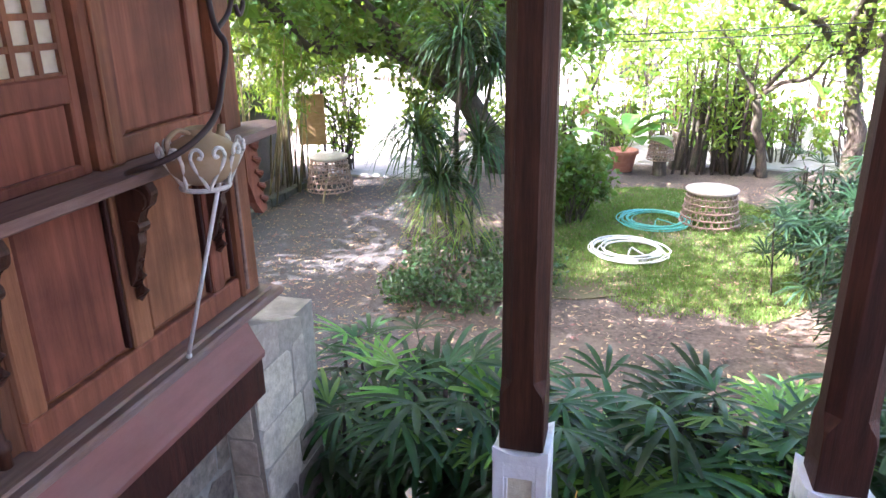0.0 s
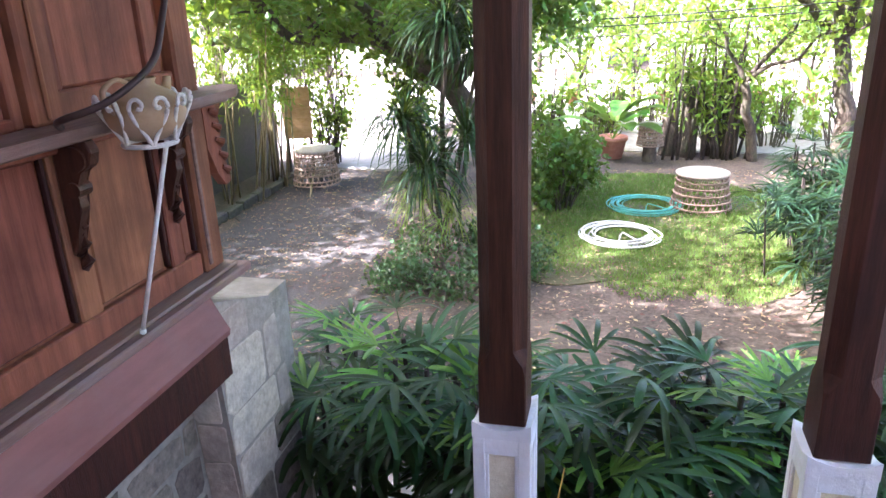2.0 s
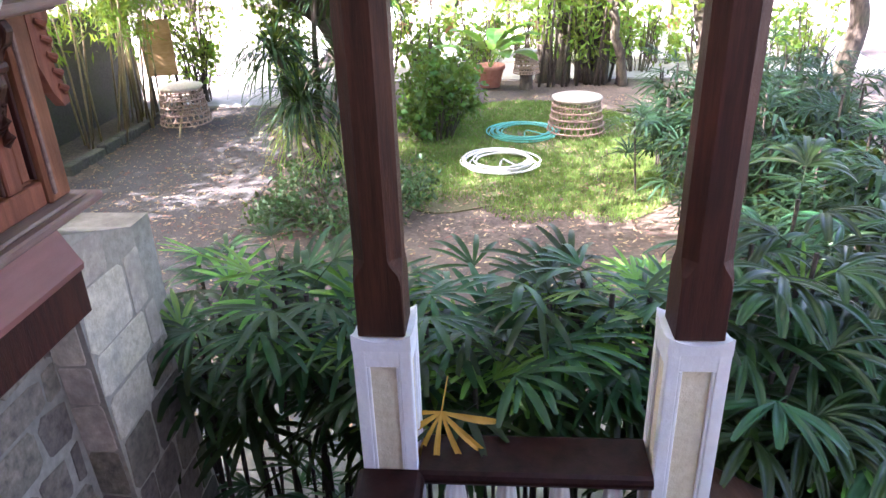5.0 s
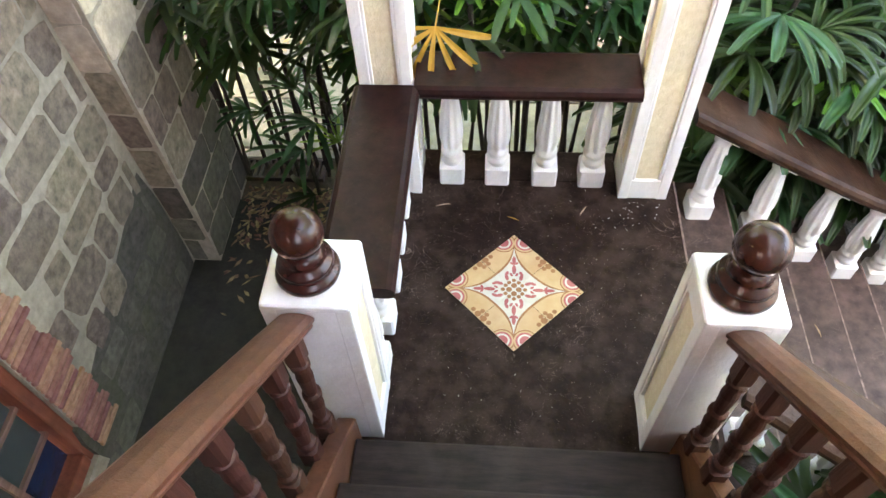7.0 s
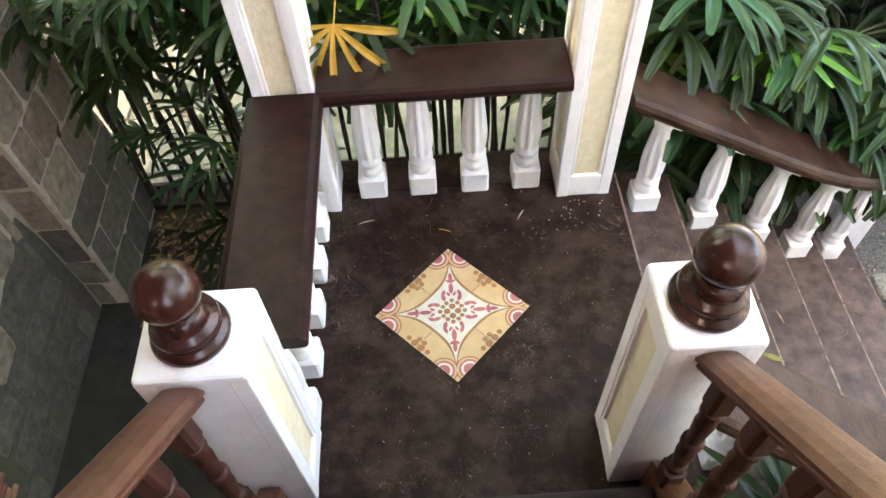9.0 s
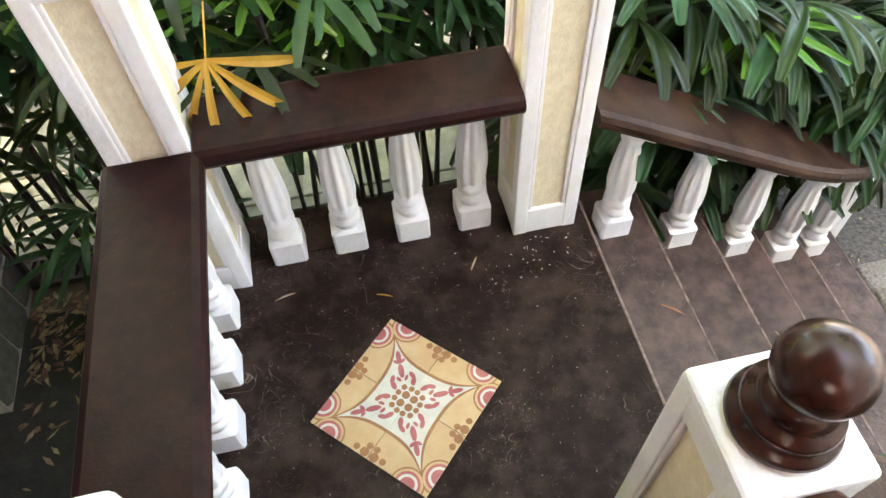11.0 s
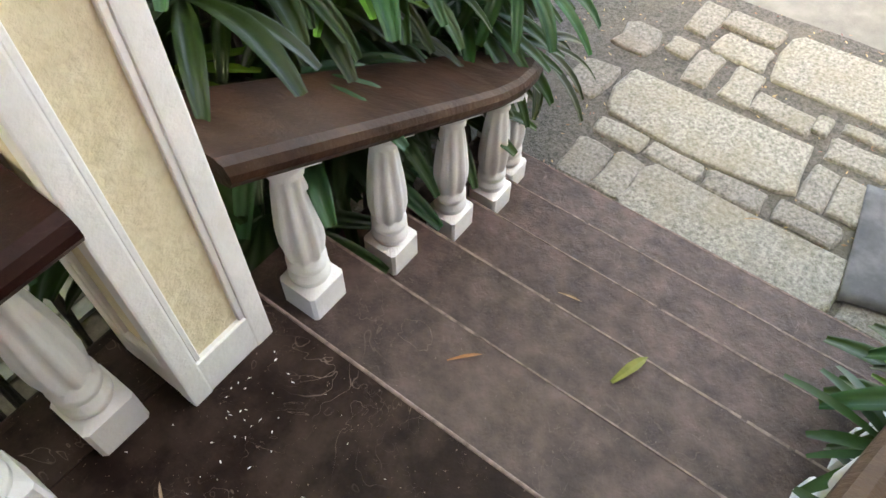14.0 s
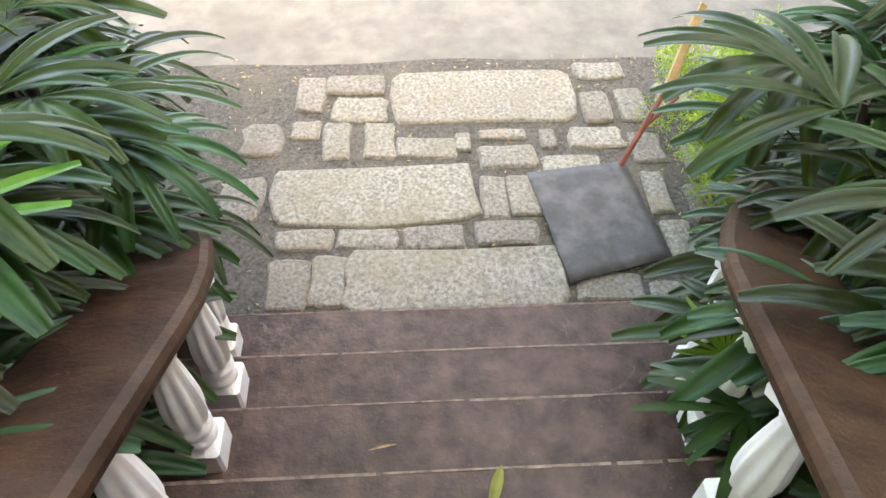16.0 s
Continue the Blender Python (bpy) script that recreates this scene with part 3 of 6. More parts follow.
for i in range(4):
    for j in range(4):
        shade = ("blue_glass", "green_glass", "grey_glass", "grey_glass")[(i + j * 3 + 1) % 4]
        part("pane", boxed(WALL - 0.095, WALL - 0.089, cols[i] + 0.014, cols[i + 1] - 0.014, rows_z[j] + 0.013, rows_z[j + 1] - 0.013), shade, win)
structure("room_back", boxed(WALL - 0.9, WALL - 0.85, -2.2, 0.2, 0, 1.9), "wall_wood", "dark room wall behind the window")

# ---- boarded upper storey ----
Y0, Y1, ZB, ZT = -7.0, 0.87, 2.33, 5.08
bm = boxed(WOOD - 0.2, WOOD - 0.03, -0.4, Y1 - 0.02, 2.5, ZT)
box(bm, WOOD - 0.2, WOOD - 0.03, Y0, -0.4, 3.2, 3.58)
box(bm, WOOD - 0.2, WOOD - 0.03, Y0, -1.75, 2.5, 3.2)
box(bm, WOOD - 0.2, WOOD - 0.03, Y0, -0.4, 4.35, ZT)
wall_wood = structure("wall_boarded", bm, "wall_wood", "dark red brown boarded wall with framed panels")
structure("wall_end", boxed(-7.0, WOOD - 0.25, Y1 - 0.25, Y1 - 0.05, 0, ZT), "wall_wood", "boarded end wall of the house")
structure("room_lining", boxed(WOOD - 1.3, WOOD - 1.25, -2.6, 0.5, 2.4, ZT), "plaster", "white wall of the room within")


def board(name, y0, y1, z0, z1, x0, x1, material="wall_wood", bevel=0.006):
    return part(name, boxed(x0, x1, y0, y1, z0, z1, bevel=bevel), material, wall_wood)


W = WOOD
bm = bmesh.new()
sect = [(W - 0.1, 2.36), (-1.63, 2.36), (-1.625, 2.385), (-1.635, 2.4), (-1.7, 2.525), (W - 0.1, 2.525)]
ends = [[bm.verts.new((x, y, z)) for x, z in sect] for y in (-7, PY0 - 0.002)]
for k in range(6):
    bm.faces.new((ends[0][k], ends[0][(k + 1) % 6], ends[1][(k + 1) % 6], ends[1][k]))
bm.faces.new(ends[0])
bm.faces.new(list(reversed(ends[1])))
bmesh.ops.recalc_face_normals(bm, faces=bm.faces[:])
part("water_table", bm, "beam_paint", wall_wood, "sloping maroon painted weather board")
board("beam", -7, PY0, 2.18, 2.358, W - 0.1, -1.64, "post_wood", 0.008)
for y0, y1, z0, z1, x1, mt in ((-7, 0.95, 2.515, 2.552, -1.682, "ledge_wood"), (-7, 0.9, 2.552, 2.568, -1.712, "ledge_wood")):
    board("sill_moulding", y0, y1, z0, z1, W - 0.05, x1, mt, 0.008)
board("bottom_rail", -0.4, Y1 - 0.13, 2.568, 2.66, W - 0.03, W + 0.004)
for y0, y1 in ((-0.4, -0.32), (0.07, 0.17), (0.56, 0.64)):
    board("stile", y0, y1, 2.66, 3.2, W - 0.03, W + 0.002)
for y0, y1 in ((-0.32, 0.07), (0.17, 0.56), (0.64, 0.74)):
    board("lower_panel", y0 + 0.012, y1 - 0.03, 2.67, 3.2, W - 0.03, W - 0.012, bevel=0.01)
    board("panel_bead", y1 - 0.02, y1 - 0.006, 2.67, 3.2, W - 0.03, W - 0.004, "post_wood", 0.004)
board("corner_post", 0.74, Y1, 2.568, ZT, W - 0.12, W + 0.022, bevel=0.01)
board("post_groove", 0.755, 0.775, 2.6, 3.2, W + 0.02, W + 0.032, "ledge_wood", 0.004)
board("top_rail", -2.4, 0.74, 3.2, 3.255, W - 0.03, W + 0.03, bevel=0.008)
# ledge under the windows, with its pointed end beyond the corner
outline = [(W - 0.03, -2.4), (W + 0.16, -2.4), (W + 0.16, 0.9), (W + 0.1, 1.02), (W + 0.02, 1.05), (W - 0.03, 0.95)]
part("window_ledge", plate(bmesh.new(), outline, 3.255, 3.285), "ledge_wood", wall_wood)
part("ledge_bead", boxed(W - 0.02, W + 0.135, -2.4, 0.88, 3.24, 3.255, bevel=0.005), "ledge_wood", wall_wood)
# capiz window
board("window_sill_rail", -2.4, -0.02, 3.5, 3.58, W - 0.03, W + 0.012)
board("window_apron", -2.4, -0.03, 3.3, 3.5, W - 0.03, W - 0.008)
board("apron_rail", -2.4, -0.02, 3.285, 3.32, W - 0.03, W + 0.01)
board("window_stile", -0.02, 0.02, 3.285, ZT, W - 0.03, W + 0.006)
board("window_post", 0.03, 0.15, 3.285, ZT, W - 0.03, W + 0.03, bevel=0.01)
board("post_rib", 0.075, 0.09, 3.3, ZT, W + 0.028, W + 0.042, bevel=0.005)
board("shutter_rail", 0.15, 0.74, 3.285, 3.37, W - 0.03, W + 0.006)
board("shutter_panel", 0.19, 0.6, 3.37, ZT, W - 0.03, W - 0.008, bevel=0.012)
board("shutter_stile", 0.6, 0.68, 3.37, ZT, W - 0.03, W + 0.006)
board("shutter_stile", 0.15, 0.19, 3.37, ZT, W - 0.03, W + 0.006)
cy, cz = 0.085, 0.08
bm = bmesh.new()
for k in range(10):
    y = -0.02 - k * cy
    box(bm, W - 0.02, W + 0.004, y - 0.009, y + 0.009, 3.58, 4.38)
for k in range(11):
    z = 3.58 + k * cz
    box(bm, W - 0.019, W + 0.002, -0.785, -0.02, z - 0.009, z + 0.009)
capiz_window = tagged(part("window_2", bm, "wall_wood"), "capiz shell window with a dark wooden lattice", kind="structure")
pane = None
for i in range(9):
    for j in range(10):
        at = pose(W - 0.012, -0.02 - (i + 0.5) * cy, 3.58 + (j + 0.5) * cz)
        if pane is None:
            pane = boxed(-0.002, 0.002, -cy / 2 + 0.008, cy / 2 - 0.008, -cz / 2 + 0.008, cz / 2 - 0.008)
            first = part("pane", pane, "capiz", capiz_window, at=at)
        else:
            part_of("pane", first.data, None, capiz_window, at=at)
board("window_stile", -0.86, -0.79, 3.58, 4.35, W - 0.03, W + 0.006)
board("wall_boarding", -2.4, -0.86, 3.58, 4.35, W - 0.06, W - 0.01)
structure("opening_back", boxed(W - 0.16, W - 0.12, -1.74, -0.41, 2.5, 3.2), "plaster", "white panel behind the turned bars")
# turned bars in the low opening
bar_profile = [(0, 0.02), (0.04, 0.02), (0.05, 0.026), (0.07, 0.026), (0.08, 0.016), (0.12, 0.014), (0.2, 0.024), (0.3, 0.016), (0.33, 0.026),
               (0.36, 0.016), (0.46, 0.024), (0.53, 0.014), (0.57, 0.026), (0.59, 0.02), (0.63, 0.02)]
first = None
for k in range(7):
    at = pose(W - 0.03, -0.47 - 0.13 * k, 2.568)
    if first is None:
        first = part("turned_bar", lathe(bmesh.new(), bar_profile, 12), "post_wood", wall_wood, smooth=True, at=at)
    else:
        part_of("turned_bar", first.data, None, wall_wood, at=at)


def corbel(y):
    """A carved scroll bracket under the ledge, made of a cut profile with raised scrolls."""
    bm = bmesh.new()
    prof = [(0, 0), (0.1, 0), (0.115, -0.03), (0.1, -0.07), (0.07, -0.085), (0.06, -0.12), (0.05, -0.16), (0.055, -0.19), (0.035, -0.23),
            (0.02, -0.3), (0, -0.33)]
    a = [bm.verts.new((u, -0.028, v)) for u, v in prof]
    b = [bm.verts.new((u, 0.028, v)) for u, v in prof]
    bm.faces.new(a)
    bm.faces.new(list(reversed(b)))
    for k in range(len(prof)):
        q = (k + 1) % len(prof)
        bm.faces.new((a[q], a[k], b[k], b[q]))
    bmesh.ops.bevel(bm, geom=bm.edges[:], offset=0.005, segments=1, affect="EDGES")
    tube(bm, [(0.065, -0.042, -0.05), (0.065, 0.042, -0.05)], 0.034, 14)
    tube(bm, [(0.045, -0.038, -0.135), (0.045, 0.038, -0.135)], 0.022, 12)
    for k in range(3):
        tube(bm, [(0.012, 0, -0.22 - k * 0.05), (0.02, 0.012, -0.245 - k * 0.05), (0.01, 0, -0.275 - k * 0.05)], [0.02, 0.022, 0.01], 8)
    ob = part("bracket", bm, "baluster_wood", wall_wood, "carved scroll bracket", at=pose(W + 0.002, y, 3.24) @ Matrix.Diagonal((1.2, 0.75, 1.1, 1)))
    return ob


for y in (-1.6, -1.05, -0.47, 0.11, 0.6):
    corbel(y)
# carved wing at the corner
bm = bmesh.new()
prof = [(0, 0), (0.13, 0), (0.13, -0.05), (0.1, -0.09), (0.115, -0.14), (0.09, -0.19), (0.105, -0.25), (0.13, -0.3), (0.14, -0.36), (0.1, -0.37), (0.05, -0.31), (0.02, -0.24), (0, -0.2)]
a = [bm.verts.new((-0.02, u, v)) for u, v in prof]
b = [bm.verts.new((0.02, u, v)) for u, v in prof]
bm.faces.new(a)
bm.faces.new(list(reversed(b)))
for k in range(len(prof)):
    q = (k + 1) % len(prof)
    bm.faces.new((a[k], a[q], b[q], b[k]))
bmesh.ops.recalc_face_normals(bm, faces=bm.faces[:])
for k in range(5):
    tube(bm, [(0.02, 0.04 + 0.012 * k, -0.05 - 0.06 * k), (0.032, 0.07 + 0.01 * k, -0.065 - 0.06 * k), (0.02, 0.09 + 0.008 * k, -0.085 - 0.06 * k)], [0.01, 0.016, 0.008], 8)
part("carved_wing", bm, "wall_wood", wall_wood, "carved scroll wing at the corner post", at=pose(W, Y1, 3.25))

wall_wood.location.y += 0.033
capiz_window.location.y += 0.033

# ---- porch behind and above ----
structure("floor_upper", boxed(WOOD, 1.0, -7, UP_Y[6], H + 7 * UP_RISE - 0.15, H + 7 * UP_RISE), "tread", "dark boarded upper floor")
# unseen wall, added to close off the porch behind
structure("wall_house_back", boxed(-2.0, 1.2, -7.2, -7.0, 0, 5.08), "wall_wood", "added wall closing the unseen end of the porch")
# unseen above the posts; its edges are set to block sun and sky
structure("roof", boxed(-9.0, 0.8, -7.2, 0.85, 5.1, 5.22), "wall_wood", "boarded roof over the porch and stair")
# unseen wall, added to block light from behind and reflect some back
structure("wall_house_front", boxed(0.95, 10.0, -3.2, -3.0, 0, 8.0), "plaster", "added unseen pale wall that blocks sky and bounces light")


# ---- landing and flights ----
bm = boxed(-0.7, 0.69, -0.73, 0.78, -0.1, H - 0.03)
landing = structure("landing", bm, "white", "masonry landing block")
part("landing_floor", boxed(-0.71, 0.72, -0.735, 0.79, H - 0.03, H, bevel=0.008, segments=2), "red_cement", landing, "dark maroon waxed cement floor, scuffed and dusty")
part("nosing", boxed(0.712, 0.7225, -0.6, 0.62, H - 0.011, H + 0.0012, bevel=0.003), "nosing", landing)

steps = tagged(new("lower_steps"), "worn maroon cement steps with pale worn nosings", kind="structure")
for k in range(1, 6):
    x0, x1, z = STEP_X[k - 1] - 0.03, STEP_X[k], H - k * RISE
    flare = 0.0 if k < 4 else 0.08 * (k - 3)
    wl, wr = 0.76 + flare, -0.8 - 0.07 * k
    part("step", boxed(x0, x1, wr, wl, -0.1, z, bevel=0.007, segments=2), "step_cement", steps)
    bm = bmesh.new()
    y = wr + 0.03
    while y < wl - 0.03:
        e = min(y + rng.uniform(0.1, 0.4), wl - 0.03)
        box(bm, x1 - rng.uniform(0.003, 0.008), x1 + 0.0012, y, e, z - 0.009, z + 0.001)
        y = e + rng.choice((0.0, 0.0, 0.015))
    part("nosing", bm, "nosing", steps)

upper = tagged(new("upper_stair"), "dark wooden stair between turned balusters", kind="structure")
for k in range(6):
    z = H + (k + 1) * UP_RISE
    part("tread", boxed(-0.53, 0.53, UP_Y[k + 1] - 0.01, UP_Y[k], z - 0.035, z, bevel=0.008, segments=2), "tread", upper)
    part("riser", boxed(-0.53, 0.53, UP_Y[k] - 0.045, UP_Y[k] - 0.025, z - UP_RISE, z - 0.035), "tread", upper)
part("riser", boxed(-0.53, 0.53, UP_Y[6] - 0.045, UP_Y[6] - 0.001, H + 6 * UP_RISE, H + 7 * UP_RISE - 0.151), "tread", upper)
slope = (UP_RISE * 6) / (UP_Y[0] - UP_Y[6])
for s in (-1, 1):
    bm = bmesh.new()
    ya, yb = -0.66, -1.95
    za = H + 0.14
    zb = za + slope * (ya - yb)
    pts = [(ya, za - 0.3), (ya, za + 0.05), (yb, zb + 0.05), (yb, zb - 0.3)]
    a = [bm.verts.new((s * 0.535, y, z)) for y, z in pts]
    b = [bm.verts.new((s * 0.6, y, z)) for y, z in pts]
    bm.faces.new(a)
    bm.faces.new(list(reversed(b)))
    for k in range(4):
        bm.faces.new((a[k], a[(k + 1) % 4], b[(k + 1) % 4], b[k]))
    bmesh.ops.recalc_face_normals(bm, faces=bm.faces[:])
    bmesh.ops.bevel(bm, geom=bm.edges[:], offset=0.006, segments=1, affect="EDGES")
    part("string_board", bm, "rail_wood", upper)

# patterned cement tiles, four round a centre
TILE = 0.2
tiles = thing("patterned_tiles", (0, 0, H), "four ochre, cream and crimson patterned cement tiles set as a diamond", "tile")


def flat(bm, pts, z, slot):
    f = bm.faces.new([bm.verts.new((x, y, z)) for x, y in pts])
    f.material_index = slot
    if f.normal.z < 0 or f.calc_area() and sum((pts[i][0] * pts[(i + 1) % len(pts)][1] - pts[(i + 1) % len(pts)][0] * pts[i][1]) for i in range(len(pts))) < 0:
        f.normal_flip()


def disc(bm, cx, cy, rx, ry, z, slot, a0=0.0, a1=2 * math.pi, n=14, turn=0.0):
    pts = []
    full = abs(a1 - a0) > 6.2
    for k in range(n if full else n + 1):
        a = a0 + (a1 - a0) * k / n
        u, v = rx * math.cos(a), ry * math.sin(a)
        pts.append((cx + u * math.cos(turn) - v * math.sin(turn), cy + u * math.sin(turn) + v * math.cos(turn)))
    flat(bm, [(TILE * x, TILE * y) for x, y in pts], z, slot)


def star(inset):
    """One quarter of the concave star, from the centre corner."""
    tip, foot = 0.74 - inset * 1.5, 0.5 - inset
    arc = []
    for k in range(9):
        t = k / 8
        bow = 0.085 * math.sin(math.pi * t)
        x, y = foot + (tip - foot) * t, tip * t
        arc.append((x - bow * 0.9, y + bow * 0.3))
    out = [(0, 0)] + arc + [(y, x) for x, y in reversed(arc[:-1])]
    return [(TILE * x, TILE * y) for x, y in out]


bm = bmesh.new()
box(bm, 0.0012, TILE - 0.0008, 0.0012, TILE - 0.0008, -0.02, 0.0015)
flat(bm, star(-0.045), 0.0018, 1)
flat(bm, star(0.0), 0.0021, 2)
PI = math.pi
for cx, cy, a0 in ((1.0, 0.68, PI / 2), (0.68, 1.0, PI)):
    for r, slot, z in ((0.25, 1, 0.0018), (0.225, 0, 0.002), (0.19, 3, 0.0022), (0.15, 2, 0.0024), (0.11, 3, 0.0026)):
        disc(bm, cx - (0.004 if cx == 1 else 0), cy - (0.004 if cy == 1 else 0), r, r, z, slot, a0, a0 + PI, 12)
for cx, cy, r in ((0.93, 0.08, 0.07), (0.82, 0.06, 0.05), (0.92, 0.22, 0.05), (0.08, 0.93, 0.07), (0.06, 0.82, 0.05), (0.22, 0.92, 0.05),
                  (0.07, 0.07, 0.062), (0.19, 0.05, 0.045), (0.05, 0.19, 0.045), (0.16, 0.16, 0.045)):
    disc(bm, cx, cy, r, r, 0.0024, 1, n=10)
for cx, cy, rx, ry, turn in ((0.35, 0.35, 0.12, 0.045, PI / 4), (0.52, 0.52, 0.1, 0.04, PI / 4), (0.49, 0.43, 0.055, 0.028, -0.2), (0.43, 0.49, 0.055, 0.028, PI / 2 + 0.2),
                             (0.31, 0.1, 0.075, 0.04, 0.5), (0.1, 0.31, 0.075, 0.04, PI / 2 - 0.5), (0.38, 0.17, 0.07, 0.036, 1.2), (0.17, 0.38, 0.07, 0.036, PI / 2 - 1.2),
                             (0.3, 0.22, 0.05, 0.026, 0.2), (0.22, 0.3, 0.05, 0.026, PI / 2 - 0.2)):
    disc(bm, cx, cy, rx, ry, 0.0024, 3, turn=turn, n=10)
tile_mesh = bpy.data.meshes.new("tile")
bm.to_mesh(tile_mesh)
bm.free()
for key in ("yellow_tile", "brown_tile", "white_tile", "red_tile"):
    tile_mesh.materials.append(M[key])
for k in range(4):
    part_of("tile", tile_mesh, None, tiles, at=pose(0, 0, 0.001, 0, 0, 45 + 90 * k))


# ---- white balusters and low rails ----
def white_baluster(height):
    s = height / 0.57
    prof = [(0, 0.046), (0.095, 0.046), (0.103, 0.035), (0.11, 0.034), (0.12, 0.041), (0.138, 0.041), (0.147, 0.033), (0.156, 0.033), (0.165, 0.0395),
            (0.186, 0.0395), (0.195, 0.031), (0.21, 0.034), (0.25, 0.0385), (0.3, 0.0385), (0.37, 0.034), (0.44, 0.028), (0.485, 0.025), (0.493, 0.032),
            (0.503, 0.027), (0.52, 0.032), (0.54, 0.047), (0.57, 0.05)]
    prof = [(z * s, r * 1.2) for z, r in prof]
    bm = bmesh.new()
    lathe(bm, prof, 40, 8, 0.14, (0.21 * s, 0.48 * s), square=(0, 1, 20, 21))
    me = bpy.data.meshes.new("baluster")
    bm.to_mesh(me)
    bm.free()
    me.materials.append(M["white"])
    for p in me.polygons:
        p.use_smooth = 0.1 * s < p.center.z < 0.53 * s
    return me


RAIL = [(-0.14, -0.07), (-0.12, -0.075), (0.12, -0.075), (0.14, -0.07), (0.15, -0.05), (0.15, -0.03), (0.14, -0.01), (0.12, 0.0), (-0.12, 0.0), (-0.14, -0.01), (-0.15, -0.03), (-0.15, -0.05)]
tall = white_baluster(0.58)
back = thing("balustrade_back", (0, 0.6, H), "low balustrade of white turned balusters under a wide maroon rail", "balustrade", "stair balustrades")
back.name = "balustrade"
part("handrail", sweep(bmesh.new(), [(-0.413, 0.003, 0.634), (0.456, 0.003, 0.634)], [(u * 0.84, v * 0.75) for u, v in RAIL]), "rail_cement", back)
for x in (-0.285, -0.081, 0.131, 0.34):
    part_of("baluster", tall, None, back, at=pose(x, 0.022, 0))
part("plinth", boxed(-0.41, 0.455, 0.0, 0.16, -0.005, 0.004), "red_cement", back)
side = thing("balustrade", (-0.52, 0, H), "low balustrade of white turned balusters beside the house wall", "balustrade", "stair balustrades")
part("handrail", sweep(bmesh.new(), [(0.0, -0.428, 0.634), (0.0, 0.503, 0.634)], [(u * 0.86, v * 0.75) for u, v in RAIL]), "rail_cement", side)
for y in (0.41, 0.215, 0.02, -0.176, -0.365):
    part_of("baluster", tall, None, side, at=pose(0.0, y, 0))


def lower_rail(sign, y_in, name_label, spread=0.02):
    ob = thing("balustrade", (0.69, sign * y_in, H), name_label, "balustrade", "stair balustrades")
    pts = []
    for k in range(13):
        x = 0.0 + 1.5 * k / 12
        bend = spread * x + max(0, x - 0.85) ** 2 * 0.55
        pts.append((x, sign * (0.1 + bend), 0.5 - 0.565 * x))
    part("handrail", sweep(bmesh.new(), pts, [(u * 0.93, v * 0.85) for u, v in RAIL]), "worn_rail", ob, "worn maroon cement rail")
    short = white_baluster(0.5)
    for i, x in enumerate((0.162, 0.45, 0.735, 1.0, 1.255)):
        bend = spread * x + max(0, x - 0.85) ** 2 * 0.55
        base = -RISE * (i + 1)
        top = 0.5 - 0.565 * x - 0.052
        me = short.copy()
        me.transform(Matrix.Diagonal((1, 1, (top - base + 0.01) / 0.5, 1)))
        full = top - base + 0.01
        for v in me.vertices:
            # the capital follows the falling rail
            v.co.z -= 0.565 * v.co.x * min(1, max(0, (v.co.z / full - 0.84) / 0.1))
        part_of("baluster", me, None, ob, at=pose(x, sign * (0.035 + bend), base))
    return ob


lower_rail(1, 0.545, "curving balustrade of white balusters under a worn maroon rail")
lower_rail(-1, 0.45, "curving balustrade of white balusters half hidden by palms", 0.3)


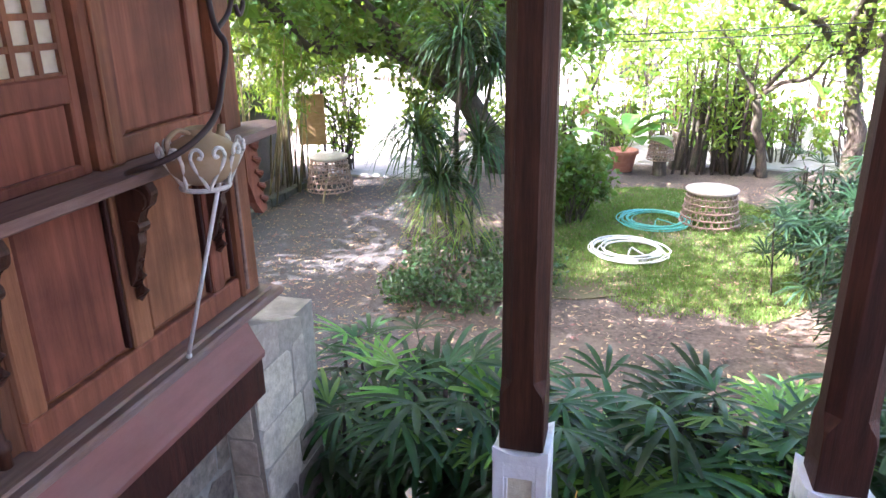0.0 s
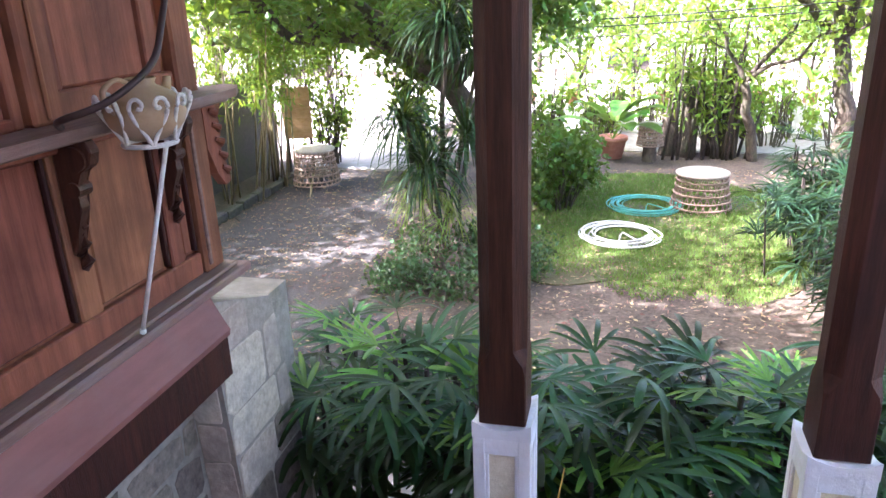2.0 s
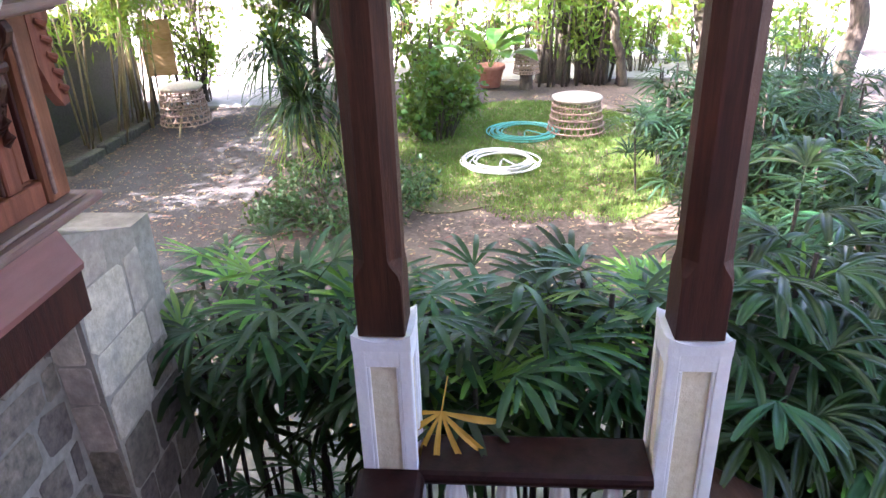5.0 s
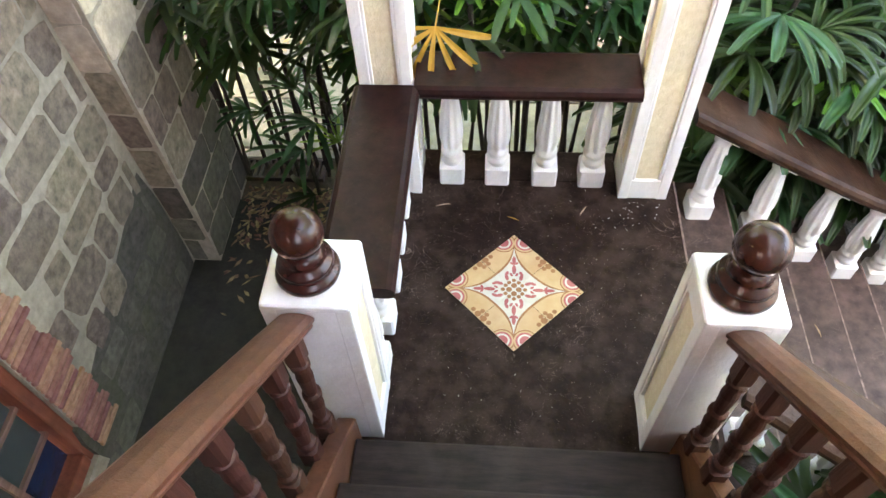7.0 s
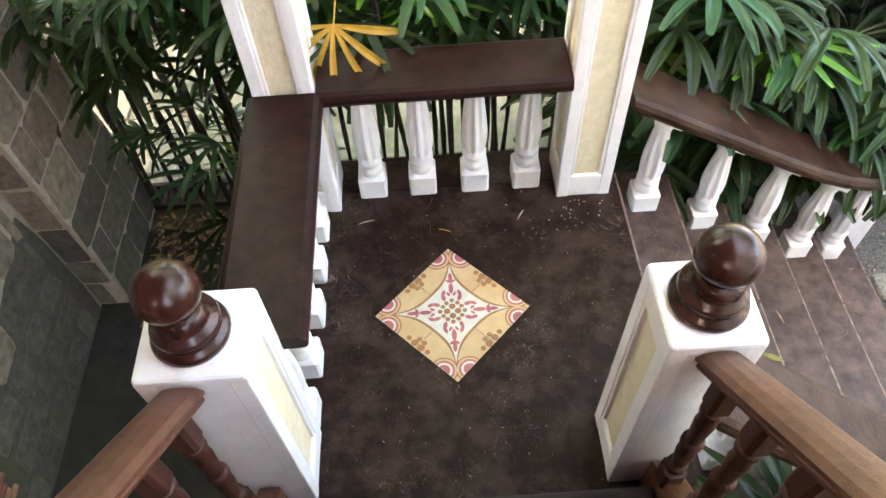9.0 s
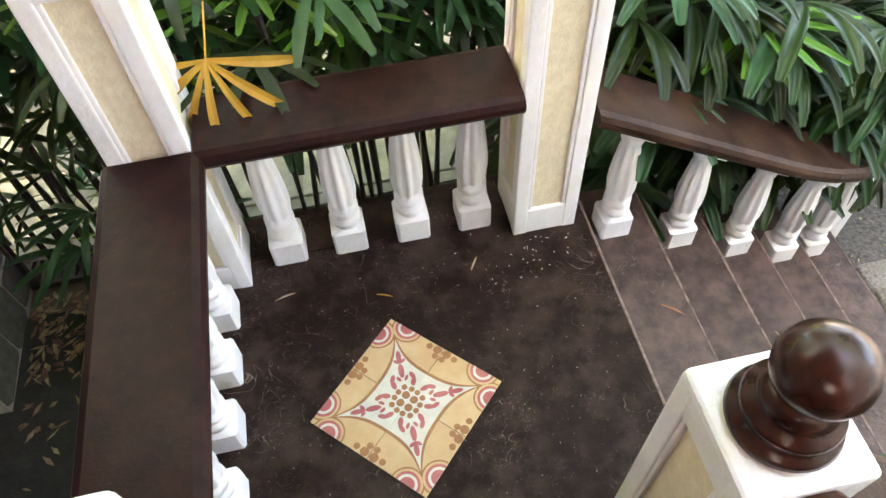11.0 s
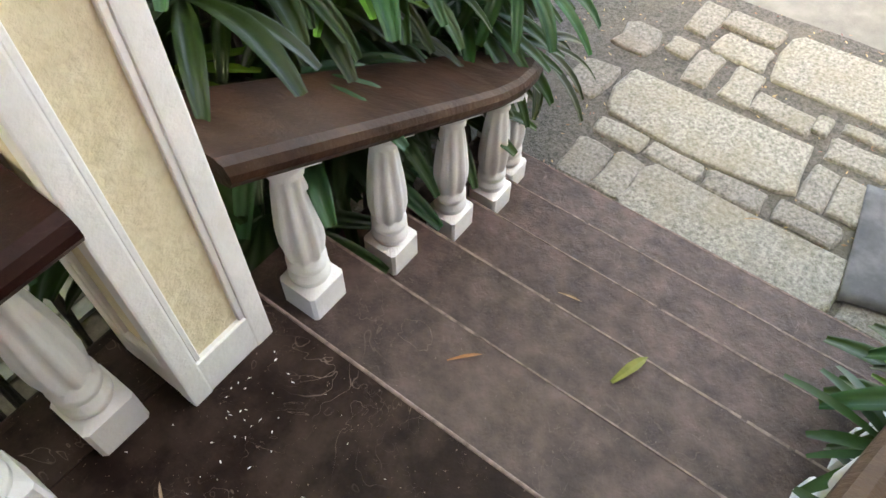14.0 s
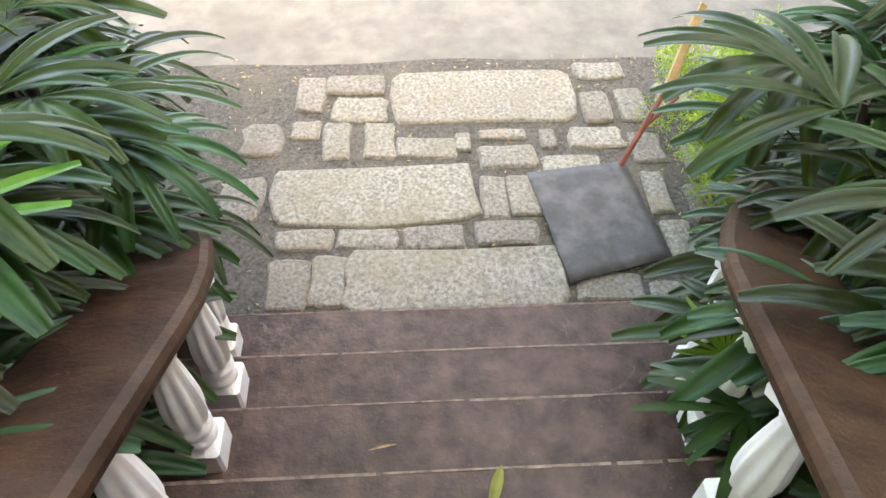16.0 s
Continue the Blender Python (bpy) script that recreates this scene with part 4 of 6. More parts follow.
# ---- white posts ----
def cased_post(name, x0, x1, y0, y1, z0, z1, label, panel_top=0.1, panel_bottom=0.1, rounded=True):
    """A white boarded pier with sunk cream panels on its four sides."""
    cx, cy, w, d, h = (x0 + x1) / 2, (y0 + y1) / 2, x1 - x0, y1 - y0, z1 - z0
    ob = thing(name, (cx, cy, z0), label, "post")
    e, s = 0.014, 0.045
    part("panel", boxed(-w / 2 + e, w / 2 - e, -d / 2 + e, d / 2 - e, 0.01, h - 0.02), "cream", ob, "rough cream stucco panel")
    for sx in (-1, 1):
        for sy in (-1, 1):
            xa, xb = sorted((sx * w / 2, sx * (w / 2 - s)))
            ya, yb = sorted((sy * d / 2, sy * (d / 2 - s)))
            part("corner_board", boxed(xa, xb, ya, yb, 0, h - 0.012, bevel=0.005, segments=2), "white", ob)
            xa, xb = sorted((sx * (w / 2 - s), sx * (w / 2 - s - 0.012)))
            if sy > 0:
                part("panel_bead", boxed(xa, xb, -d / 2 + 0.004, d / 2 - 0.004, panel_bottom, h - panel_top, bevel=0.002), "white", ob)
            ya, yb = sorted((sy * (d / 2 - s), sy * (d / 2 - s - 0.012)))
            if sx > 0:
                part("panel_bead", boxed(-w / 2 + 0.0035, w / 2 - 0.0035, ya, yb, panel_bottom, h - panel_top, bevel=0.002), "white", ob)
    for a, b in ((0.0, panel_bottom), (h - panel_top, h - 0.012)):
        part("rail_board", boxed(-w / 2 + 0.0015, w / 2 - 0.0015, -d / 2 + 0.0015, d / 2 - 0.0015, a + 0.001, b - 0.001, bevel=0.004), "white", ob)
    bm = bmesh.new()
    if name == "porch_pier":
        # the cap's top sags between its four horned corners
        n = 8
        top = [[bm.verts.new(((i / n - 0.5) * (w + 0.002), (j / n - 0.5) * (d + 0.002), h - 0.014 + 0.03 * (abs(2 * i / n - 1) * abs(2 * j / n - 1)) ** 2)) for j in range(n + 1)] for i in range(n + 1)]
        for i in range(n):
            for j in range(n):
                bm.faces.new((top[i][j], top[i + 1][j], top[i + 1][j + 1], top[i][j + 1]))
        made = bmesh.ops.extrude_face_region(bm, geom=bm.faces[:])
        for v in made["geom"]:
            if isinstance(v, bmesh.types.BMVert):
                v.co.z = h - 0.05
        bmesh.ops.recalc_face_normals(bm, faces=bm.faces[:])
        part("cap", bm, "white", ob)
        return ob
    part("front_board", boxed(-w / 2 + s - 0.002, w / 2 - s + 0.002, -d / 2 + 0.001, -d / 2 + 0.02, 0.002, h - 0.03), "white", ob)
    box(bm, -w / 2 - 0.001, w / 2 + 0.001, -d / 2 - 0.001, d / 2 + 0.001, h - 0.03, h, bevel=0.014 if rounded else 0.006, segments=3)
    part("cap", bm, "white", ob)
    return ob


cased_post("porch_pier", -0.625, -0.418, 0.505, 0.722, H, 2.17, "white boarded pier with sunk cream panels, carrying a wooden post", 0.12, 0.12)
cased_post("porch_pier", 0.457, 0.67, 0.507, 0.722, H, 2.17, "white boarded pier with sunk cream panels, carrying a wooden post", 0.12, 0.12)
cased_post("newel_post", -0.705, -0.46, -0.652, -0.426, H, 1.84, "white newel with a cream panel and polished ball on top", 0.1, 0.1)
cased_post("newel_post", 0.441, 0.655, -0.656, -0.432, H, 1.84, "white newel with a cream panel and polished ball on top", 0.1, 0.1)
for sy in (1, -1):
    yc = 0.85 if sy > 0 else -1.12
    cased_post("newel_post", 2.06, 2.2, yc - 0.07, yc + 0.07, 0, 0.5, "short white newel at the foot of the steps", 0.08, 0.08)


def finial(x, y, z):
    ob = thing("ball_finial", Matrix.Translation((x, y, z)) @ Matrix.Diagonal((0.9, 0.9, 0.9, 1)), "polished dark wooden ball on a turned base", "finial", "newel finials")
    prof = [(0, 0.094), (0.014, 0.099), (0.028, 0.094), (0.034, 0.083), (0.046, 0.08), (0.058, 0.086), (0.068, 0.082), (0.078, 0.068), (0.09, 0.064), (0.1, 0.066),
            (0.108, 0.056), (0.116, 0.054)]
    part("base", lathe(bmesh.new(), prof, 32), "ball_wood", ob, smooth=True)
    prof = [(0.187 - 0.077 * math.cos(a), max(0.077 * math.sin(a), 0.002)) for a in (PI * (k + 4.2) / 20 for k in range(16))]
    part("ball", lathe(bmesh.new(), prof, 32), "ball_wood", ob, smooth=True)


finial(-0.588, -0.54, 1.84)
finial(0.548, -0.544, 1.84)


def roof_post(x, y):
    """A square post whose corners are cut above a short square foot."""
    ob = thing("porch_post", (x, y, 2.165), "red brown wooden porch post with chamfered corners", "post", "porch posts")
    bm = bmesh.new()
    rings = []
    h = 0.083
    for z, c in ((0, 0.004), (0.2, 0.004), (0.235, 0.012), (0.27, 0.035), (0.29, 0.044), (2.935, 0.044)):
        pts = [(h, -h + c), (h, h - c), (h - c, h), (-h + c, h), (-h, h - c), (-h, -h + c), (-h + c, -h), (h - c, -h)]
        rings.append([bm.verts.new((u, v, z)) for u, v in pts])
    for lo, hi in zip(rings, rings[1:]):
        for k in range(8):
            bm.faces.new((lo[k], lo[(k + 1) % 8], hi[(k + 1) % 8], hi[k]))
    bm.faces.new(rings[-1])
    bm.faces.new(list(reversed(rings[0])))
    part("shaft", bm, "post_wood", ob)


roof_post(-0.522, 0.613)
roof_post(0.563, 0.613)

# ---- wooden balustrades of the upper flight ----
HAND = [(-0.036, -0.06), (0.036, -0.06), (0.04, -0.045), (0.034, -0.036), (0.048, -0.024), (0.05, -0.008), (0.036, 0.006), (0.012, 0.013), (-0.012, 0.013), (-0.036, 0.006), (-0.05, -0.008), (-0.048, -0.024), (-0.034, -0.036), (-0.04, -0.045)]
turned = [(0, 0.03), (0.09, 0.03), (0.094, 0.02), (0.105, 0.028), (0.125, 0.028), (0.135, 0.018), (0.17, 0.022), (0.22, 0.026), (0.26, 0.02), (0.27, 0.029), (0.29, 0.029), (0.3, 0.02),
          (0.34, 0.022), (0.4, 0.026), (0.45, 0.02), (0.46, 0.029), (0.48, 0.029), (0.49, 0.018), (0.5, 0.028), (0.62, 0.028)]
bm = lathe(bmesh.new(), turned, 16, square=(0, 1, 18, 19))
turned_mesh = bpy.data.meshes.new("baluster")
bm.to_mesh(turned_mesh)
bm.free()
turned_mesh.materials.append(M["baluster_wood"])
for s, px in ((-1, -0.612), (1, 0.556)):
    ob = thing("stair_balustrade", (px, -0.655, H), "turned wooden stair balustrade with a worn moulded handrail", "balustrade", "wooden stair balustrades")
    z_at = lambda y: 0.838 + slope * (-y)
    part("handrail", sweep(bmesh.new(), [(0, y, z_at(y)) for y in (0.0, -0.3, -0.6, -0.9, -1.3)], HAND), "rail_wood", ob, "worn reddish moulded handrail")
    for k in range(9):
        y = -0.075 - 0.135 * k
        low = 0.14 + slope * (-y) + 0.03
        part_of("baluster", turned_mesh, None, ob, at=pose(0, y, low) @ Matrix.Diagonal((1, 1, (z_at(y) - 0.05 - low) / 0.62, 1)))

# ---- hanging pot by the corner window ----
OX, OY, OZ, JUG = -1.49, 0.195, 3.235, 0.98
at_jug = Matrix.Translation((OX, OY, OZ)) @ Matrix.Scale(JUG, 4)
pot = thing("clay_jug", at_jug @ Matrix.Diagonal((1, 1, 0.76, 1)), "round clay jug with a loop handle in a white scrolled hanger", "jug")
prof = [(0, 0.05), (0.02, 0.08), (0.06, 0.107), (0.1, 0.117), (0.14, 0.111), (0.172, 0.088), (0.192, 0.06), (0.203, 0.042), (0.214, 0.039), (0.228, 0.045), (0.233, 0.04), (0.21, 0.034)]
part("body", lathe(bmesh.new(), prof, 28), "clay", pot, smooth=True)
part("handle", tube(bmesh.new(), curve([(-0.01, -0.035, 0.215), (-0.02, -0.08, 0.235), (-0.03, -0.125, 0.2), (-0.025, -0.12, 0.14), (-0.02, -0.105, 0.115)]), 0.009, 8), "clay", pot, smooth=True)
part("spout", tube(bmesh.new(), [(0.01, 0.08, 0.14), (0.012, 0.105, 0.19), (0.012, 0.112, 0.222)], [0.022, 0.014, 0.012], 10), "clay", pot, smooth=True)
hanger = thing("pot_hanger", at_jug, "white scrolled metal basket hanger on a dark curved arm", "hanger")
bm = bmesh.new()
tube(bm, [(0.075 * math.cos(a), 0.075 * math.sin(a), -0.012) for a in (2 * PI * k / 24 for k in range(25))], 0.008, 6)
part("ring", bm, "rope", hanger)
# hearts of two stems that part from the ring and curl inwards at the top
heart = [(0.0, -0.012), (0.02, 0.03), (0.042, 0.07), (0.052, 0.102), (0.045, 0.124), (0.029, 0.129), (0.018, 0.116), (0.022, 0.101), (0.032, 0.105)]
for k in range(6):
    a = 2 * PI * k / 6 + 0.2
    for side_of in (-1, 1):
        line = []
        for u, z in heart:
            rad = 0.075 + 0.055 * min(1.0, max(0.0, z) / 0.1)
            q = a + side_of * u / rad
            line.append((rad * math.cos(q), rad * math.sin(q), z))
        part("scroll", tube(bmesh.new(), curve(line, 4), 0.0062, 6), "rope", hanger, smooth=True)
arm = [(-1.7, 0.4, 4.3), (-1.5, 0.3, 4.0), (-1.42, 0.235, 3.72), (-1.38, 0.22, 3.65), (-1.36, 0.15, 3.553), (-1.35, 0.08, 3.467), (-1.36, -0.015, 3.413), (-1.42, -0.069, 3.368), (-1.52, -0.1, 3.335), (-1.63, 0.02, 3.297)]
arm = [((x - OX) / JUG, (y - OY) / JUG, (z - OZ) / JUG) for x, y, z in arm]
part("arm", tube(bmesh.new(), curve(arm, 8), 0.0095, 8), "iron", hanger, "dark curved wrought iron arm", smooth=True)
arm = [(-1.41, 0.23, 3.69), (-1.41, 0.31, 3.74), (-1.41, 0.36, 3.82), (-1.41, 0.4, 3.77), (-1.41, 0.37, 3.73), (-1.41, 0.35, 3.76)]
arm = [((x - OX) / JUG, (y - OY) / JUG, (z - OZ) / JUG) for x, y, z in arm]
part("hook", tube(bmesh.new(), curve(arm, 6), 0.008, 8), "iron", hanger, smooth=True)
rope = thing("hanging_cord", (-1.49, 0.28, 3.23), "white cord hanging from the jug down to the sill", "cord")
part("strand", tube(bmesh.new(), [(0, 0, 0), (-0.1, -0.02, -0.34), (-0.19, -0.04, -0.65)], 0.0075, 8), "rope", rope, smooth=True)
part("knot", lathe(bmesh.new(), [(0, 0.004), (0.006, 0.011), (0.016, 0.011), (0.024, 0.005)], 10, at=(-0.19, -0.04, -0.665)), "rope", rope, smooth=True)



# ---- cobbled path ----
paving = tagged(new("cobbled_path"), "granite slabs and small cobbles in dark grit", kind="structure")


def cobble(x0, x1, y0, y1):
    r = random.Random(round(x0 * 100 + y0 * 1000))
    bm = bmesh.new()
    w, d = (x1 - x0) / 2 + 0.008, (y1 - y0) / 2 + 0.008
    c = min(w, d) * 0.22
    base = [(-w + c, -d), (0, -d), (w - c, -d), (w, -d + c), (w, 0), (w, d - c), (w - c, d), (0, d), (-w + c, d), (-w, d - c), (-w, 0), (-w, -d + c)]
    j = min(w, d) * 0.13
    base = [(x + r.uniform(-j, j), y + r.uniform(-j, j)) for x, y in base]
    e = min(0.014, min(w, d) * 0.25)
    rings = []
    for z, k in ((-0.05, 0), (0.012, 0), (0.021, e * 0.4), (0.026, e)):
        rings.append([bm.verts.new((x * (1 - k / w), y * (1 - k / d), z + (r.uniform(-0.002, 0.002) if k else 0))) for x, y in base])
    for lo, hi in zip(rings, rings[1:]):
        for q in range(12):
            bm.faces.new((lo[q], lo[(q + 1) % 12], hi[(q + 1) % 12], hi[q]))
    mid = bm.verts.new((0, 0, 0.03))
    for q in range(12):
        bm.faces.new((rings[-1][q], rings[-1][(q + 1) % 12], mid))
    part("stone", bm, "granite", paving, at=pose((x0 + x1) / 2, (y0 + y1) / 2, r.uniform(-0.006, 0.004), 0, 0, r.uniform(-2, 2)))


for row in ([(3.31, 3.75, -0.81, 0.11), (2.66, 3.00, -0.24, 0.65), (2.20, 2.49, -0.57, 0.31)],
            [(3.44, 3.71, 0.47, 0.59), (3.57, 3.72, 0.16, 0.44), (3.36, 3.53, 0.15, 0.41), (3.09, 3.34, 0.33, 0.45), (3.08, 3.33, 0.12, 0.25), (3.23, 3.36, 0.48, 0.60)],
            [(3.67, 3.80, -1.10, -0.85), (3.31, 3.54, -0.96, -0.83), (3.31, 3.56, -1.16, -1.01), (3.08, 3.21, -0.17, 0.10), (3.12, 3.23, -0.24, -0.18)],
            [(3.20, 3.26, -0.51, -0.30), (3.00, 3.14, -0.54, -0.28), (3.13, 3.25, -0.65, -0.59), (3.12, 3.26, -0.98, -0.73), (3.01, 3.21, -1.15, -1.01), (2.95, 3.06, -0.83, -0.58)],
            [(2.68, 2.93, -0.38, -0.27), (2.69, 2.93, -0.52, -0.39), (2.53, 2.63, 0.38, 0.61), (2.53, 2.63, 0.11, 0.35), (2.52, 2.63, -0.17, 0.08), (2.53, 2.65, -0.48, -0.23)],
            [(2.23, 2.47, 0.47, 0.62), (2.24, 2.48, 0.33, 0.45), (2.22, 2.35, -0.86, -0.60), (2.68, 2.93, -1.10, -1.01), (2.38, 2.62, -1.13, -1.02), (2.21, 2.30, -1.02, -0.90)],
            [(2.63, 2.84, -1.33, -1.18), (2.89, 3.11, -1.40, -1.23), (3.38, 3.59, -1.41, -1.23), (2.71, 2.96, 0.70, 0.87), (3.12, 3.33, 0.65, 0.83)]):
    for q in row:
        cobble(*q)
mat_ob = thing("rubber_mat", (2.55, -0.58, 0.034), "dark grey rubber sheet lying across the cobbles", "mat")
bm = bmesh.new()
n = 12
for i in range(n + 1):
    for j in range(n + 1):
        u, v = i / n, j / n
        a = Vector((2.93, -0.48)).lerp(Vector((2.99, -0.94)), u)
        b = Vector((2.29, -0.57)).lerp(Vector((2.41, -1.01)), u)
        p = a.lerp(b, v)
        edge = min(u, v, 1 - u, 1 - v)
        bm.verts.new((p.x - 2.55 + 0.008 * noise.noise((v * 4, u, 1)), p.y + 0.58 + 0.008 * noise.noise((u * 4, v, 2)), 0.004 + 0.012 * noise.noise((u * 3, v * 3, 5)) * min(1, edge * 6 + 0.3)))
bm.verts.ensure_lookup_table()
for i in range(n):
    for j in range(n):
        a = i * (n + 1) + j
        bm.faces.new((bm.verts[a], bm.verts[a + n + 1], bm.verts[a + n + 2], bm.verts[a + 1]))
bmesh.ops.recalc_face_normals(bm, faces=bm.faces[:])
bmesh.ops.solidify(bm, geom=bm.faces[:], thickness=0.006)
part("sheet", bm, "slate", mat_ob, smooth=True)


# ---- lady palms ----
def blade(verts, faces, root, d, up, length, width, droop, segments=4, fold=0.25, tip=0.5, ribs=False):
    """A folded, drooping leaflet, as vertices and faces."""
    side = d.cross(up).normalized()
    p, v = Vector(root), d.normalized()
    rows = []
    for k in range(segments + 1):
        t = k / segments
        w = width * (0.35 + 1.3 * t if t < 0.4 else 0.87 + 0.13 * (1 - t) - (0.87 - tip * 0.87) * max(0, (t - 0.6) / 0.4) ** 2) * 0.5
        n = side.cross(v).normalized()
        if ribs:
            rows.append((p - side * w + n * w * fold * 0.9, p - side * w * 0.55 + n * w * (fold * 0.9 + 0.08), p - side * w * 0.45 + n * w * fold * 0.3, p.copy(),
                         p + side * w * 0.45 + n * w * fold * 0.3, p + side * w * 0.55 + n * w * (fold * 0.9 + 0.08), p + side * w + n * w * fold * 0.9))
        else:
            rows.append((p - side * w + n * w * fold, p.copy(), p + side * w + n * w * fold))
        v = (v + Vector((0, 0, -droop / segments * (0.5 + t)))).normalized()
        p = p + v * (length / segments)
    base = len(verts)
    for r in rows:
        verts.extend(r)
    for k in range(segments):
        c = len(rows[0])
        for j in range(c - 1):
            a = base + c * k + j
            faces.append((a, a + 1, a + c + 1, a + c))


def fan_geometry(seed, scale=1.0, petiole=0.24, count=None, droop=None, segments=4, width=0.04, ribs=False):
    """A fan leaf: a thin stalk along +x that carries a spread of folded leaflets."""
    r = random.Random(seed)
    verts, faces = [], []
    tip = Vector((petiole * 0.9, 0, petiole * 0.45))
    s = 0.0035
    a = [(0, -s, 0), (0, s, 0), (0, 0, s * 1.6)]
    b = [(tip.x, -s, tip.z), (tip.x, s, tip.z), (tip.x, 0, tip.z + s * 1.6)]
    verts.extend(Vector(q) for q in a + b)
    faces += [(0, 1, 4, 3), (1, 2, 5, 4), (2, 0, 3, 5)]
    n = count or r.randint(6, 9)
    spread = r.uniform(1.05, 1.5)
    d0 = droop if droop is not None else r.uniform(0.5, 1.1)
    for k in range(n):
        a = -spread + 2 * spread * k / (n - 1) + r.uniform(-0.06, 0.06)
        d = Vector((math.cos(a), math.sin(a), 0.35 * math.cos(a) + r.uniform(-0.1, 0.12)))
        ln = (0.3 + 0.06 * math.cos(a)) * r.uniform(0.85, 1.12)
        blade(verts, faces, tip, d, Vector((0, 0, 1)), ln, width * r.uniform(0.8, 1.2), d0 * r.uniform(0.7, 1.3), segments, ribs=ribs)
    return [v * scale for v in verts], faces


BIG = []
for seed in range(8):
    me = mesh_from("leaf", *fan_geometry(140 + seed, 1.12, 0.2, 6 + seed % 3, 0.8 + 0.18 * (seed % 4), 8, 0.054, True))
    me.materials.append(M["palm_leaf"])
    me.polygons.foreach_set("use_smooth", [True] * len(me.polygons))
    BIG.append(me)
FANS = []
for seed in range(12):
    me = mesh_from("leaf", *fan_geometry(seed, segments=6))
    me.polygons.foreach_set("use_smooth", [True] * len(me.polygons))
    me.materials.append(M["palm_leaf"])
    FANS.append(me)
YOUNG = []
for seed in range(4):
    me = mesh_from("leaf", *fan_geometry(40 + seed, 0.85, 0.16, 8, 0.25))
    me.materials.append(M["young_leaf"])
    YOUNG.append(me)
YELLOW = mesh_from("leaf", *fan_geometry(77, 0.85, 0.18, 7, 1.5, 6, 0.034))
YELLOW.materials.append(M["yellow_leaf"])


def lady_palm(x, y, height, canes, seed, spread=0.16, low=0.4, leaves=8, scale=1.0, young=0.06, lean=(0, 0), ground=0.0, fans=None):
    r = random.Random(seed)
    ob = thing("lady_palm", (x, y, ground), "dark green lady palm with glossy fan leaves on fibrous canes", "palm", "lady palms round the stair")
    for c in range(canes):
        a = r.uniform(0, 2 * PI)
        q = Vector((spread * math.cos(a) * r.random(), spread * math.sin(a) * r.random(), 0))
        h = height * r.uniform(0.72, 1.0)
        top = q + Vector((lean[0] + r.uniform(-0.1, 0.1), lean[1] + r.uniform(-0.1, 0.1), h))
        mid = q.lerp(top, 0.5) + Vector((r.uniform(-0.03, 0.03), r.uniform(-0.03, 0.03), 0))
        line = curve([q - Vector((0, 0, 0.05)), mid, top], 4)
        part("cane", tube(bmesh.new(), line, [0.013 + 0.003 * math.sin(k * 2.4) for k in range(len(line))], 6), "cane", ob)
        turn = r.uniform(0, 360)
        for k in range(leaves):
            t = low + (1 - low) * (k + 0.5 * r.random()) / (leaves - 0.5)
            p = q.lerp(top, min(t, 1)) if t < 0.98 else top
            turn += 137 + r.uniform(-25, 25)
            tilt = 24 - 62 * max(0, (t - 0.45)) + r.uniform(-14, 14)
            me = r.choice(YOUNG) if (t > 0.85 and r.random() < young * 4) else r.choice(fans or FANS)
            s = scale * r.uniform(0.8, 1.12)
            part_of("leaf", me, None, ob, at=pose(*p, 0, tilt, turn) @ Matrix.Diagonal((s, s, s, 1)))
    return ob


# hedge behind the landing
for i, (x, y, h, c) in enumerate(((-1.5, 1.5, 1.75, 6), (-1.15, 1.4, 1.95, 7), (-0.85, 1.55, 1.75, 5), (-0.5, 1.35, 1.95, 6), (-0.2, 1.5, 1.8, 5), (0.1, 1.35, 1.9, 6),
                                  (0.4, 1.5, 1.9, 5), (0.75, 1.4, 1.95, 6), (-1.9, 2.3, 1.65, 4), (-0.9, 2.75, 1.5, 3), (0.9, 2.75, 1.6, 3), (-1.85, 1.9, 1.5, 4))):
    lady_palm(x, y, h, c, 100 + i, spread=0.22, leaves=6, scale=0.95, low=0.72 if y < 1.65 else (0.62 if y < 2 else 0.45), young=0.1, lean=(0, 0.04 if y < 1.5 else 0))
# between the lower flight and the garden
for i, (x, y, h, c) in enumerate(((1.0, 1.15, 1.7, 5), (1.35, 1.1, 1.55, 5), (1.7, 1.06, 1.4, 5), (2.0, 1.08, 1.2, 5), (2.45, 1.25, 1.35, 5), (2.95, 1.55, 1.5, 4), (1.3, 1.6, 2.0, 5), (1.8, 1.75, 1.9, 5), (2.3, 1.75, 1.5, 4), (1.6, 2.4, 2.0, 4), (2.3, 2.5, 1.9, 4))):
    lady_palm(x, y, h, c, 200 + i, spread=0.22, leaves=8, low=0.5, scale=1.0, young=0.012, lean=(0.02, 0.06), fans=BIG)
# on the other side of the lower flight
for i, (x, y, h, c) in enumerate(((1.25, -1.25, 1.3, 4), (1.6, -1.27, 1.25, 5), (1.95, -1.35, 1.15, 4), (2.3, -1.7, 1.1, 4), (1.5, -1.7, 1.5, 4), (2.1, -1.95, 1.4, 4), (2.7, -1.9, 1.0, 3))):
    lady_palm(x, y, h, c, 300 + i, spread=0.22, leaves=7, low=0.48, scale=1.0, young=0.0, lean=(0, 0.03), fans=BIG)
low_palm = lady_palm(1.42, -1.02, 0.8, 1, 350, leaves=2, low=0.9, scale=0.6, lean=(-0.1, 0.25))
part_of("leaf", FANS[3], None, low_palm, at=pose(-0.03, 0.2, 0.68, 0, -8, 118) @ Matrix.Diagonal((0.75, 0.75, 0.75, 1)))
